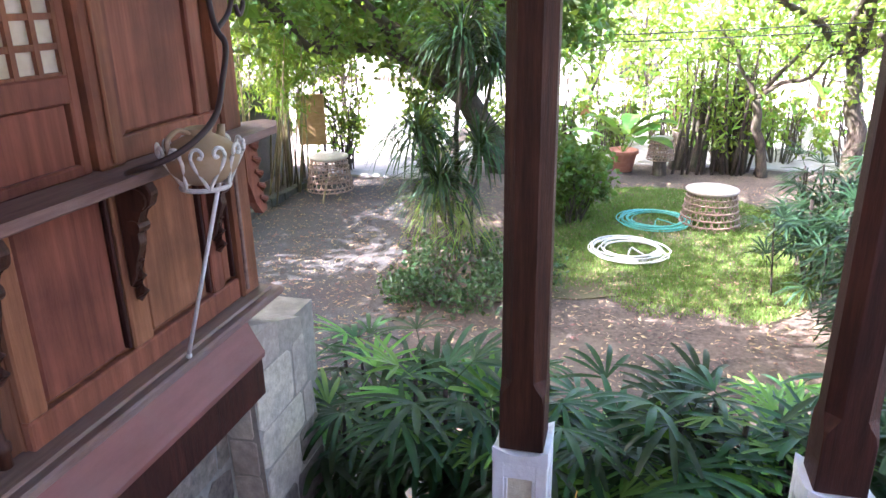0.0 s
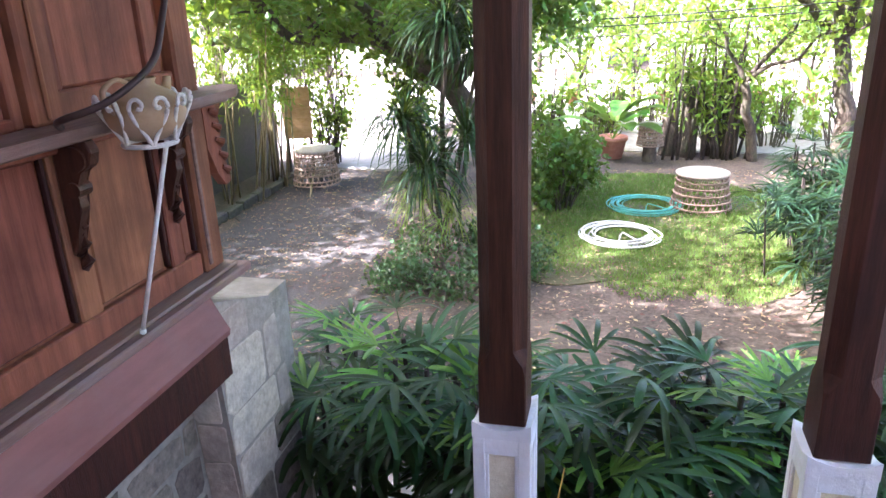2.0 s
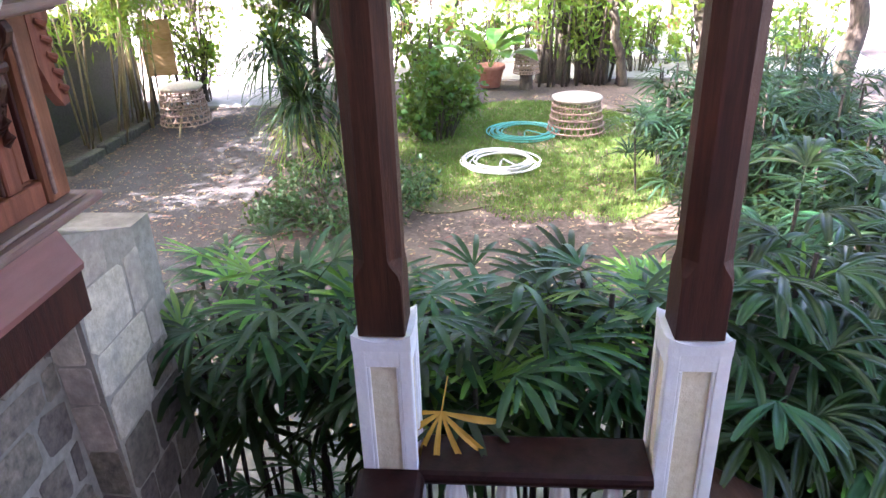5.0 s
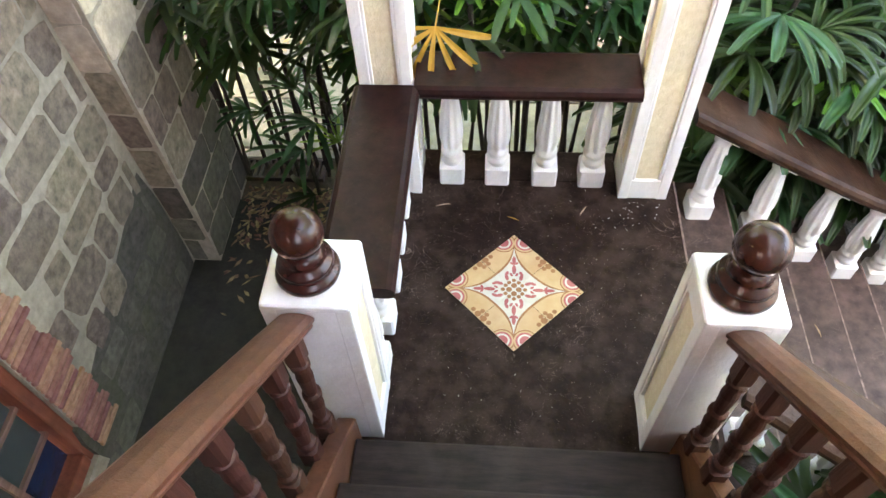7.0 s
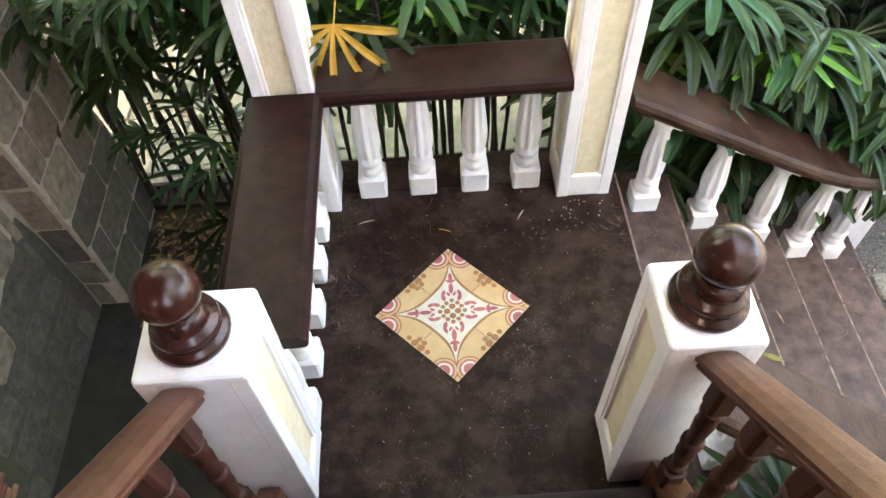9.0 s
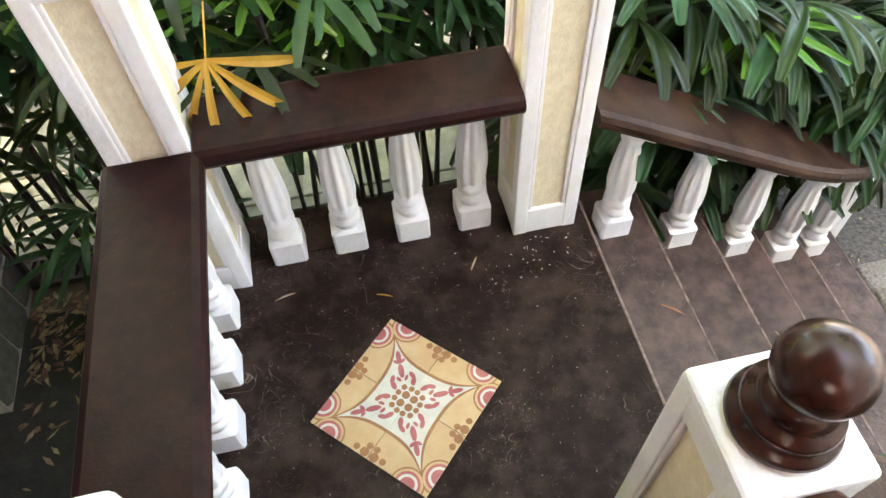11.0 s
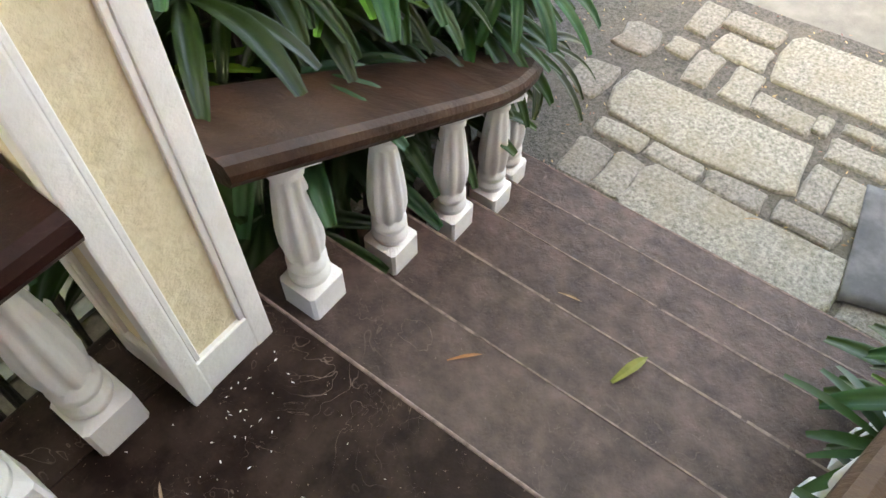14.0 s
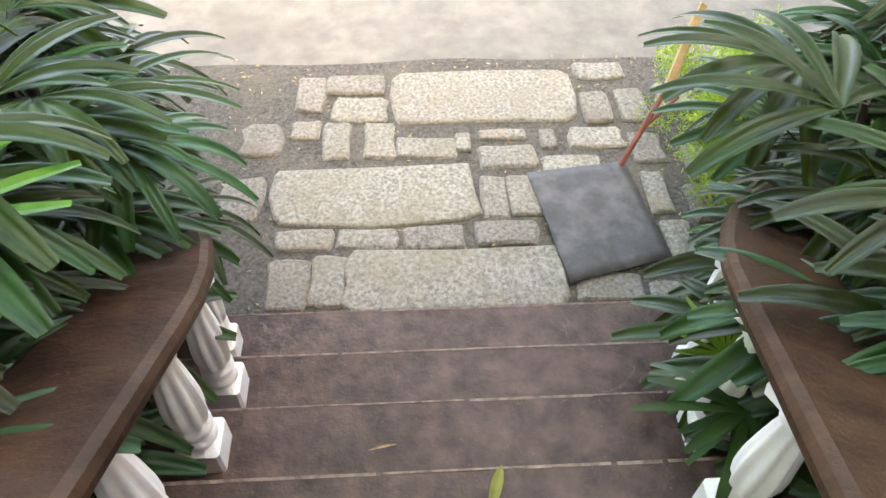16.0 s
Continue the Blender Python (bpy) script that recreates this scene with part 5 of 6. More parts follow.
lady_palm(1.05, -1.0, 0.95, 2, 351, leaves=4, low=0.8, scale=0.8, lean=(0.05, 0.12))
lady_palm(-0.95, 1.1, 0.9, 3, 352, leaves=3, low=0.6, scale=0.8)
lady_palm(-1.3, 1.5, 0.8, 2, 353, leaves=3, low=0.5, scale=0.75)
# one palm with a dying leaf over the back rail
ob = lady_palm(-0.12, 1.12, 1.85, 2, 400, leaves=5, low=0.92, lean=(-0.05, -0.04))
part_of("leaf", YELLOW, None, ob, "dying yellow leaf", at=pose(-0.2, -0.3, 1.8, 0, 58, 262))


# ---- leaf clouds ----
def leaf_cloud(name, centres, per, radius, size, aspect, material, parent, seed, flat_=0.75, hang=0.0):
    """Many small folded leaves round the centres, as one crown."""
    r = np.random.RandomState(seed)
    c = np.repeat(np.array(centres, float), per, axis=0)
    n = len(c)
    rad = np.repeat(np.array(radius if hasattr(radius, "__len__") else [radius] * len(centres), float), per)[:, None]
    d = r.normal(size=(n, 3))
    d /= np.linalg.norm(d, axis=1)[:, None]
    p = c + d * rad * (r.rand(n, 1) ** 0.45) * np.array([1, 1, flat_])
    a = r.normal(size=(n, 3))
    a[:, 2] -= hang
    a /= np.linalg.norm(a, axis=1)[:, None]
    b = np.cross(a, r.normal(size=(n, 3)))
    b /= np.linalg.norm(b, axis=1)[:, None]
    up = np.cross(a, b)
    ln = size * (0.6 + 0.8 * r.rand(n, 1))
    w = ln * aspect
    v = np.stack([p, p + a * ln * 0.5 + b * w + up * w * 0.4, p + a * ln, p + a * ln * 0.5 - b * w + up * w * 0.4], axis=1).reshape(-1, 3)
    i = np.arange(n) * 4
    f = np.concatenate([np.stack([i, i + 1, i + 2], 1), np.stack([i, i + 2, i + 3], 1)])
    me = mesh_from(name, v.tolist(), f.tolist())
    return part_of(name, me, material, parent)


def limb(bm, a, b, r0, r1, seed, sag=0.12, segments=8):
    r = random.Random(seed)
    a, b = Vector(a), Vector(b)
    ln = (b - a).length
    pts = [a.lerp(b, k / 5) + Vector((r.uniform(-1, 1), r.uniform(-1, 1), r.uniform(-1, 1))) * sag * ln * 0.3 * math.sin(PI * k / 5) for k in range(6)]
    line = curve(pts, 3)
    tube(bm, line, [r0 + (r1 - r0) * k / (len(line) - 1) for k in range(len(line))], segments)
    return line


def tree(x, y, trunk_top, r0, limbs, label, per, radius, size, aspect, material, seed, extra=(), hang=0.3):
    """trunk_top and limbs' ends are relative to the foot; leaves gather along the outer limbs."""
    ob = thing("tree", (x, y, -0.03), label, "tree")
    r = random.Random(seed)
    bm = bmesh.new()
    limb(bm, (0, 0, 0), trunk_top, r0, r0 * 0.7, seed)
    part("trunk", bm, "bark", ob, smooth=True)
    centres = list(extra)
    for k, (end, lr) in enumerate(limbs):
        bm = bmesh.new()
        line = limb(bm, trunk_top, end, lr, lr * 0.3, seed + k + 1, 0.2)
        for j in range(5):
            q = line[int(len(line) * (0.4 + 0.12 * j))]
            e = q + Vector((r.uniform(-1, 1), r.uniform(-1, 1), r.uniform(-0.2, 0.7))) * 0.9
            limb(bm, q, e, lr * 0.3, 0.008, seed + 31 * k + j, 0.2, 5)
            centres.append(tuple(e))
            if j % 2:
                centres.append(tuple(q + Vector((r.uniform(-0.5, 0.5), r.uniform(-0.5, 0.5), 0.3))))
        centres.append(tuple(line[-1]))
        part("limb", bm, "bark", ob, smooth=True)
    leaf_cloud("crown", centres, per, radius, size, aspect, material, ob, seed, 0.8, hang)
    return ob


def shrub(name, x, y, z, label, spots, per, radius, size, aspect, material, seed, hang=0.2, category="shrub"):
    ob = thing(name, (x, y, z), label, category)
    bm = bmesh.new()
    for cx, cy, cz in spots:
        limb(bm, (cx * 0.4, cy * 0.4, -0.05), (cx, cy, cz), 0.018, 0.006, seed + int(cx * 10), 0.15, 5)
    part("stem", bm, "bark", ob)
    leaf_cloud("foliage", spots, per, radius, size, aspect, material, ob, seed, 0.9, hang)
    return ob


def merged_fans(name, centres, seed, scale, material, parent):
    """Fan leaves for a bush far from the eye, joined in one crown."""
    r = random.Random(seed)
    base = [fan_geometry(s, scale, 0.2, 8, None, 2, 0.034) for s in range(4)]
    verts, faces = [], []
    for c in centres:
        v, f = base[r.randrange(4)]
        m = pose(*c, r.uniform(-15, 15), r.uniform(-30, 25), r.uniform(0, 360))
        o = len(verts)
        verts.extend(m @ q for q in v)
        faces.extend(tuple(i + o for i in q) for q in f)
    return part_of(name, mesh_from(name, [tuple(q) for q in verts], faces), material, parent)


def far_palm(x, y, rx, ry, h, count, seed, scale=1.1):
    ob = thing("lady_palm", (x, y, 0), "tall dense clump of blue green lady palm", "palm", "lady palms in the garden")
    r = random.Random(seed)
    bm = bmesh.new()
    cs = []
    for k in range(count // 7):
        a, q = r.uniform(0, 2 * PI), math.sqrt(r.random())
        px, py, ph = rx * q * math.cos(a), ry * q * math.sin(a), h * r.uniform(0.6, 1.0) * (1 - 0.25 * q)
        tube(bm, [(px, py, -0.05), (px * 1.1, py * 1.1, ph)], 0.013, 5)
        for j in range(7):
            cs.append((px * 1.1, py * 1.1, ph * r.uniform(0.3, 1.0)))
    part("cane", bm, "cane", ob)
    merged_fans("fronds", cs, seed, scale, "far_palm", ob)


far_palm(2.65, 7.6, 1.0, 1.5, 2.0, 320, 1)
far_palm(3.8, 6.2, 1.3, 1.6, 2.1, 320, 2)
far_palm(3.05, 4.6, 1.1, 1.1, 2.1, 300, 3, 1.15)
far_palm(3.0, 3.3, 0.8, 0.6, 2.0, 180, 4, 1.15)
far_palm(3.9, 9.6, 1.2, 1.2, 1.9, 200, 5)


# ---- drooping strap-leaved palms in the middle of the garden ----
def strap_plant(x, y, stems, label, seed, material="strap_leaf", per=90, length=0.85, width=0.03):
    ob = thing("ponytail_palm", (x, y, 0), label, "palm", "ponytail palms")
    r = random.Random(seed)
    for end, rad in stems:
        bm = bmesh.new()
        limb(bm, (end[0] * 0.2, end[1] * 0.2, -0.05), end, rad, rad * 0.7, seed, 0.08)
        part("stem", bm, "bark", ob, smooth=True)
        verts, faces = [], []
        for k in range(per):
            a = r.uniform(0, 2 * PI)
            e = r.uniform(0.1, 1.3)
            d = Vector((math.cos(a) * math.cos(e), math.sin(a) * math.cos(e), math.sin(e)))
            blade(verts, faces, Vector(end) - Vector((0, 0, r.uniform(0, 0.25))), d, Vector((0, 0, 1)), length * r.uniform(0.7, 1.2), width, r.uniform(1.6, 3.2), 6, 0.15, 0.1)
        part_of("rosette", mesh_from("rosette", [tuple(v) for v in verts], faces), material, ob)
    return ob


strap_plant(-2.5, 8.2, [((-0.75, 0.1, 1.95), 0.035), ((-0.35, -0.2, 1.35), 0.03), ((0.1, 0.5, 1.7), 0.03)], "ponytail palms with long drooping grey green leaves", 3, "far_palm", 150, 0.95, 0.036)
strap_plant(-3.05, 8.9, [((0.35, 0.0, 3.3), 0.05), ((0.75, 0.5, 2.85), 0.04)], "tall leaning ponytail palm with a hanging crown", 9, "far_palm", 170, 1.2, 0.035)
strap_plant(-2.75, 7.7, [((-0.1, 0.0, 1.0), 0.025), ((0.3, 0.1, 0.75), 0.025)], "thin yellowing grassy palm", 12, "sunny_leaf", 110, 0.8, 0.012)
shrub("ground_cover", -2.2, 7.0, 0, "low dark mound of small leaved ground cover", [(rng.uniform(-1.0, 1.1), rng.uniform(-0.9, 0.9), rng.uniform(0.1, 0.45)) for _ in range(60)], 60, 0.26, 0.07, 0.35, "shrub_leaf", 21)
shrub("shrub", -1.2, 10.6, 0, "leafy green shrub beside the lawn", [(rng.uniform(-0.6, 0.6), rng.uniform(-0.7, 0.7), rng.uniform(0.2, 1.35)) for _ in range(34)], 60, 0.32, 0.12, 0.38, "tree_leaf", 22)
shrub("shrub", -4.7, 13.6, 0, "slender sunlit shrub by the gate", [(rng.uniform(-0.35, 0.35), rng.uniform(-0.3, 0.3), rng.uniform(0.5, 3.4)) for _ in range(34)], 46, 0.35, 0.12, 0.32, "sunny_leaf", 23)
shrub("shrub", -6.6, 13.4, 0, "slender sunlit shrub by the gate", [(rng.uniform(-0.45, 0.5), rng.uniform(-0.3, 0.3), rng.uniform(0.4, 3.2)) for _ in range(36)], 46, 0.35, 0.12, 0.32, "sunny_leaf", 24)

# ---- trees ----
# unseen canopy added to dapple the garden, then the crown in view
crown_and_shade = [(rng.uniform(-7.5, 1.5), rng.uniform(-11.5, -5.0), rng.uniform(4.5, 6.6)) for _ in range(70)] + [(rng.uniform(-5.6, 2.0), rng.uniform(-3.2, 1.5), rng.uniform(3.0, 4.8)) for _ in range(42)]
# more unseen canopy, added to keep sun off the palms at right
crown_and_shade += [(rng.uniform(0.3, 3.6), rng.uniform(-13.6, -10.2), rng.uniform(5.8, 7.4)) for _ in range(16)]
crown_and_shade += [(rng.uniform(2.0, 6.0), rng.uniform(-10.8, -6.0), rng.uniform(5.4, 7.4)) for _ in range(46)]
tree(-3.0, 14.2, (-0.75, -0.6, 1.75), 0.36, [((-2.4, -0.9, 3.0), 0.27), ((-5.4, -0.9, 3.65), 0.2), ((-2.2, -0.8, 3.9), 0.16), ((-4.4, -0.3, 4.6), 0.14), ((1.9, -1.6, 4.2), 0.17), ((-1.2, -5.0, 5.6), 0.17), ((2.4, -4.4, 6.2), 0.15), ((-4.4, -5.0, 5.4), 0.16), ((0.4, -7.6, 6.4), 0.14), ((-2.6, -8.0, 6.2), 0.13), ((-5.6, -8.6, 5.8), 0.12)],
     "old spreading tree with dark crooked limbs", 175, 0.85, 0.17, 0.33, "tree_leaf", 51, crown_and_shade)
tree(4.2, 14.0, (-0.3, 0.2, 2.6), 0.2, [((-2.6, -1.0, 4.0), 0.11), ((1.8, -1.4, 4.6), 0.12), ((-0.8, -3.8, 5.8), 0.12), ((0.6, 2.0, 4.6), 0.1), ((-2.0, -5.4, 6.2), 0.1)],
     "mossy garden tree with open sunlit crown", 70, 0.8, 0.16, 0.33, "sunny_leaf", 52)
tree(2.6, 14.6, (-0.35, -0.2, 1.7), 0.12, [((0.9, -0.4, 3.4), 0.06), ((-1.3, -0.6, 3.3), 0.06), ((1.9, -1.0, 3.0), 0.05)],
     "crooked small tree with thin branches", 48, 0.55, 0.14, 0.33, "sunny_leaf", 53)
tree(5.6, 11.0, (0.2, 0.1, 2.8), 0.2, [((-2.4, -1.2, 4.6), 0.12), ((1.6, 0.6, 4.8), 0.12), ((-0.6, 2.4, 4.4), 0.1), ((-2.2, -4.0, 5.8), 0.12), ((0.4, -4.6, 5.2), 0.1)],
     "mossy garden tree with a thick crown", 95, 0.85, 0.16, 0.33, "tree_leaf", 54)
tree(-8.6, 12.0, (0.3, 0, 2.6), 0.14, [((1.6, -0.6, 3.6), 0.07), ((-1.2, 0.6, 4.4), 0.07), ((1.0, 2.0, 4.0), 0.07), ((1.8, -3.2, 4.6), 0.07), ((2.8, -1.4, 4.6), 0.07)],
     "light leaved tree over the garden wall", 170, 0.8, 0.15, 0.25, "sunny_leaf", 55)
# unseen tree, added to hold the sky off the cobbles and palms
tree(6.2, 3.2, (-0.3, -0.3, 3.4), 0.2, [((-3.4, -3.0, 5.4), 0.1), ((-2.2, -4.6, 5.6), 0.1), ((-2.6, -1.6, 5.2), 0.1), ((-3.0, 1.4, 6.0), 0.09), ((-0.6, -3.2, 5.6), 0.09), ((-4.2, -2.0, 6.2), 0.09)],
     "added unseen tree that shades the path and its palms", 150, 0.95, 0.17, 0.33, "tree_leaf", 58)
# added out of sight so its crown keeps the sun off the gravel
tree(-10.6, 5.5, (0, 0, 2.4), 0.2, [((-1.0, -2.0, 4.6), 0.09), ((1.5, 1.5, 4.4), 0.09), ((1.4, -2.2, 5.0), 0.09), ((0.6, 3.4, 5.0), 0.09)], "added broad tree, out of sight, that shades the gravel", 260, 1.05, 0.17, 0.33, "tree_leaf", 56)
# hidden behind the house; added to shade the soil near the hedge
tree(-6.0, 2.9, (0.2, 0, 2.6), 0.16, [((1.8, -0.8, 4.4), 0.08), ((2.4, 0.6, 5.0), 0.08), ((-1.0, -1.0, 4.8), 0.08), ((0.4, 1.2, 5.2), 0.08)], "added tree hidden behind the house, shading the soil", 240, 0.95, 0.17, 0.33, "tree_leaf", 57)
for i in range(8):
    x = -7.5 + 2.0 * i + rng.uniform(-0.5, 0.5)
    if abs(x + 6.2) < 1.4:
        x -= 2.6
    tree(x, 18.6 + rng.uniform(-0.3, 0.6), (rng.uniform(-0.3, 0.3), 0, 1.3), 0.08, [((-0.9, -0.3, 2.9), 0.04), ((0.9, 0.2, 3.1), 0.04), ((0.1, -0.6, 3.8), 0.04)], "young garden tree with a light crown", 38, 0.6, 0.17, 0.33, "sunny_leaf" if i % 3 else "tree_leaf", 60 + i)

# bamboo by the wall
clump = thing("bamboo_clump", (-7.1, 11.0, 0), "clump of thin yellowish bamboo canes against the wall", "bamboo")
centres = []
for k in range(26):
    a = Vector((rng.uniform(-0.5, 0.35), rng.uniform(-1.6, 1.4), -0.05))
    b = a + Vector((rng.uniform(-0.2, 0.5), rng.uniform(-0.4, 0.4), rng.uniform(2.6, 4.2)))
    part("cane", tube(bmesh.new(), [a, a.lerp(b, 0.5) + Vector((0.03, 0, 0)), b], [0.02, 0.018, 0.008], 6), "bamboo", clump, smooth=True)
    centres += [tuple(a.lerp(b, q) + Vector((rng.uniform(-0.3, 0.3), rng.uniform(-0.3, 0.3), 0))) for q in (0.65, 0.78, 0.9, 1.0)]
leaf_cloud("foliage", centres, 34, 0.42, 0.2, 0.1, "sunny_leaf", clump, 61, 1.0, 0.9)
clump = thing("bamboo_clump", (1.6, 15.0, 0), "dense clump of dark stems with hanging ferns", "bamboo")
centres = []
for k in range(34):
    a = Vector((rng.uniform(-0.9, 1.0), rng.uniform(-0.5, 0.6), -0.05))
    b = a + Vector((rng.uniform(-0.3, 0.3), rng.uniform(-0.2, 0.2), rng.uniform(1.2, 3.6)))
    part("cane", tube(bmesh.new(), [a, a.lerp(b, 0.5), b], [0.035, 0.03, 0.012], 6), "bark", clump, smooth=True)
    centres += [tuple(a.lerp(b, q)) for q in (0.6, 0.8, 1.0)]
for x, y, h, rad in ((-0.35, 0.0, 1.5, 0.2), (0.15, 0.15, 1.15, 0.17), (0.5, -0.05, 1.9, 0.2), (-0.75, 0.1, 0.9, 0.18)):
    part("stump", tube(bmesh.new(), curve([(x, y, -0.05), (x + 0.04, y, h * 0.5), (x - 0.03, y + 0.05, h)], 4), [rad * (1.15 - 0.05 * q) for q in range(9)], 10), "bark", clump, "dark mossy stump", smooth=True)
leaf_cloud("foliage", centres, 24, 0.35, 0.2, 0.14, "sunny_leaf", clump, 62, 1.0, 0.6)

# ---- garden wall, kerb and gate ----
structure("garden_wall", boxed(-8.3, -8.0, 4, 13.6, -0.1, 2.1, bevel=0.03), "old_mortar", "mossy stained garden wall")
structure("street_wall", boxed(-4.2, 9.0, 17.6, 17.85, -0.1, 0.75, bevel=0.02), "plaster", "low pale planter wall by the street")
kerb = tagged(new("kerb"), "rough stone kerb along the drive", kind="structure")
for k in range(8):
    y = 8.6 + 0.55 * k
    part("stone", boxed(-7.0, -6.82, y, y + 0.52, -0.1, 0.12 + 0.04 * rng.random(), bevel=0.03, segments=2), "moss", kerb)
gate = thing("iron_gate", (-7.3, 16.2, 0), "open grey iron gate with upright bars", "gate")
part("gate_frame", tube(bmesh.new(), [(0, 0, 0.02), (0, 0, 1.9), (0.6, 1.2, 1.9), (0.6, 1.2, 0.02), (0, 0, 0.02)], 0.025, 6), "iron", gate)
for k in range(1, 8):
    part("bar", tube(bmesh.new(), [(0.075 * k, 0.15 * k, 0.1), (0.075 * k, 0.15 * k, 1.9)], 0.012, 6), "iron", gate)
for x in (-5.4, -4.0):
    pier = thing("gate_pier", (x, 18.2, 0), "white square gate pier", "pier", "gate piers")
    part("shaft", boxed(-0.22, 0.22, -0.22, 0.22, -0.05, 2.4, bevel=0.02), "plaster", pier)
    part("cap", boxed(-0.28, 0.28, -0.28, 0.28, 2.4, 2.52, bevel=0.02), "plaster", pier)
sign = thing("notice_board", pose(-6.98, 12.6, 0.25, 0, 0, -72), "weathered yellow board on the garden wall", "board")
part("panel", boxed(-0.02, 0.02, -0.3, 0.3, 0.5, 1.6, bevel=0.01), "board", sign)
part("post", boxed(-0.06, -0.02, -0.28, -0.22, -0.3, 1.65), "bark", sign)
part("post", boxed(-0.06, -0.02, 0.22, 0.28, -0.3, 1.65), "bark", sign)

# far side of the street
for i, (x, w, h) in enumerate(((-26, 16, 5.5), (-8, 14, 4.0), (8, 14, 4.6), (25, 16, 6.0))):
    house = thing("house", (x, 34, 0), "pale plastered house across the street", "house", "houses across the street")
    part("wall", boxed(-w / 2, w / 2, 0, 6, -0.1, h), "plaster", house)
    part("roof", boxed(-w / 2 - 0.5, w / 2 + 0.5, -0.6, 6.6, h, h + 0.3, bevel=0.05), "concrete", house)
    for k in range(3):
        wx = -w / 3 + k * w / 3
        win = part("window", boxed(wx - 0.8, wx + 0.8, -0.04, 0.02, 1.1, 2.4, bevel=0.02), "plaster", house)
        part("pane", boxed(wx - 0.68, wx + 0.68, -0.06, -0.045, 1.2, 2.3), "grey_glass", win)
for i in range(9):
    x = -20 + 5.2 * i + rng.uniform(-1, 1)
    tree(x, 27.5 + rng.uniform(4, 5.5), (0.2, 0, 2.2), 0.14, [((-1.4, -0.3, 4.0), 0.06), ((1.5, 0.2, 4.2), 0.06), ((0.2, -0.8, 5.2), 0.06)], "street tree with a light crown", 36, 0.9, 0.26, 0.35, "sunny_leaf", 80 + i)
for i in range(8):
    x = -3.6 + 1.5 * i + rng.uniform(-0.3, 0.3)
    shrub("shrub", x, 16.9 + rng.uniform(-0.3, 0.3), 0, "mixed leafy shrub before the planter wall", [(rng.uniform(-0.6, 0.6), rng.uniform(-0.35, 0.35), rng.uniform(0.2, 1.2)) for _ in range(16)], 22, 0.3, 0.17, 0.3, "sunny_leaf" if i % 2 else "tree_leaf", 90 + i)


for i in range(9):
    x = -3.0 + 1.25 * i + rng.uniform(-0.3, 0.3)
    shrub("shrub", x, 16.0 + rng.uniform(-0.4, 0.4), 0, "tall mixed shrub before the planter wall", [(rng.uniform(-0.6, 0.6), rng.uniform(-0.35, 0.35), rng.uniform(0.3, 2.6)) for _ in range(24)], 13, 0.32, 0.15, 0.3, ("sunny_leaf", "tree_leaf", "sunny_leaf")[i % 3], 190 + i)

# ---- pots, baskets, hoses ----
def big_leaf_pot(x, y, z, s, label, seed, leaves=11, pot="terracotta"):
    ob = thing("potted_plant", (x, y, z), label, "potted plant", "pots by the street")
    part("pot", lathe(bmesh.new(), [(0, 0.15 * s), (0.25 * s, 0.2 * s), (0.27 * s, 0.23 * s), (0.32 * s, 0.23 * s), (0.32 * s, 0.19 * s), (0.28 * s, 0.18 * s)], 20), pot, ob, smooth=True)
    r = random.Random(seed)
    for k in range(leaves):
        verts, faces = [], []
        a, e = r.uniform(0, 2 * PI), r.uniform(0.5, 1.35)
        d = Vector((math.cos(a) * math.cos(e), math.sin(a) * math.cos(e), math.sin(e)))
        root = Vector((0, 0, 0.3 * s)) + d * 0.35 * s
        verts.extend((Vector((0.01, 0, 0.28 * s)), Vector((-0.01, 0, 0.28 * s)), root))
        faces.append((0, 1, 2))
        blade(verts, faces, root, (d + Vector((math.cos(a), math.sin(a), 0)) * 0.5).normalized(), Vector((0, 0, 1)), 0.62 * s * r.uniform(0.8, 1.2), 0.3 * s, 0.9, 6, 0.2, 0.1)
        part_of("leaf", mesh_from("leaf", [tuple(v) for v in verts], faces), "young_leaf", ob)


big_leaf_pot(-0.35, 14.6, 0, 1.5, "large bright leaved plant in a terracotta pot", 4, 14)
for k in range(7):
    big_leaf_pot(-2.6 + 1.15 * k, 17.72, 0.75, 0.9, "leafy plant in a terracotta pot on the planter wall", 30 + k, 9)


def basket(x, y, z, r0, r1, h, label, lid=True):
    """An upturned open-work cane basket: wide below, with a pale disc on top."""
    ob = thing("cane_basket", (x, y, z), label, "basket", "upturned baskets")
    bm = bmesh.new()
    n = 26
    for k in range(n):
        for s in (-1, 1):
            line = [((r0 + (r1 - r0) * t) * math.cos(2 * PI * (k + s * 2.2 * t) / n), (r0 + (r1 - r0) * t) * math.sin(2 * PI * (k + s * 2.2 * t) / n), h * t + 0.004 * s) for t in (0, 0.34, 0.67, 1)]
            tube(bm, line, 0.008, 4)
    part("weave", bm, "wicker", ob)
    for t in (0.0, 0.12, 0.3, 0.5, 0.7, 0.86, 1.0):
        r = r0 + (r1 - r0) * t + 0.008
        part("hoop", tube(bmesh.new(), [(r * math.cos(2 * PI * k / 28), r * math.sin(2 * PI * k / 28), h * t) for k in range(29)], 0.014, 6), "wicker", ob, smooth=True)
    if lid:
        part("lid", lathe(bmesh.new(), [(h - 0.03, r1 * 0.95), (h + 0.01, r1 * 1.12), (h + 0.035, r1 * 1.12), (h + 0.05, r1 * 0.98), (h + 0.06, r1 * 0.3)], 28), "wicker_lid", ob, "pale round lid", smooth=True)
    return ob


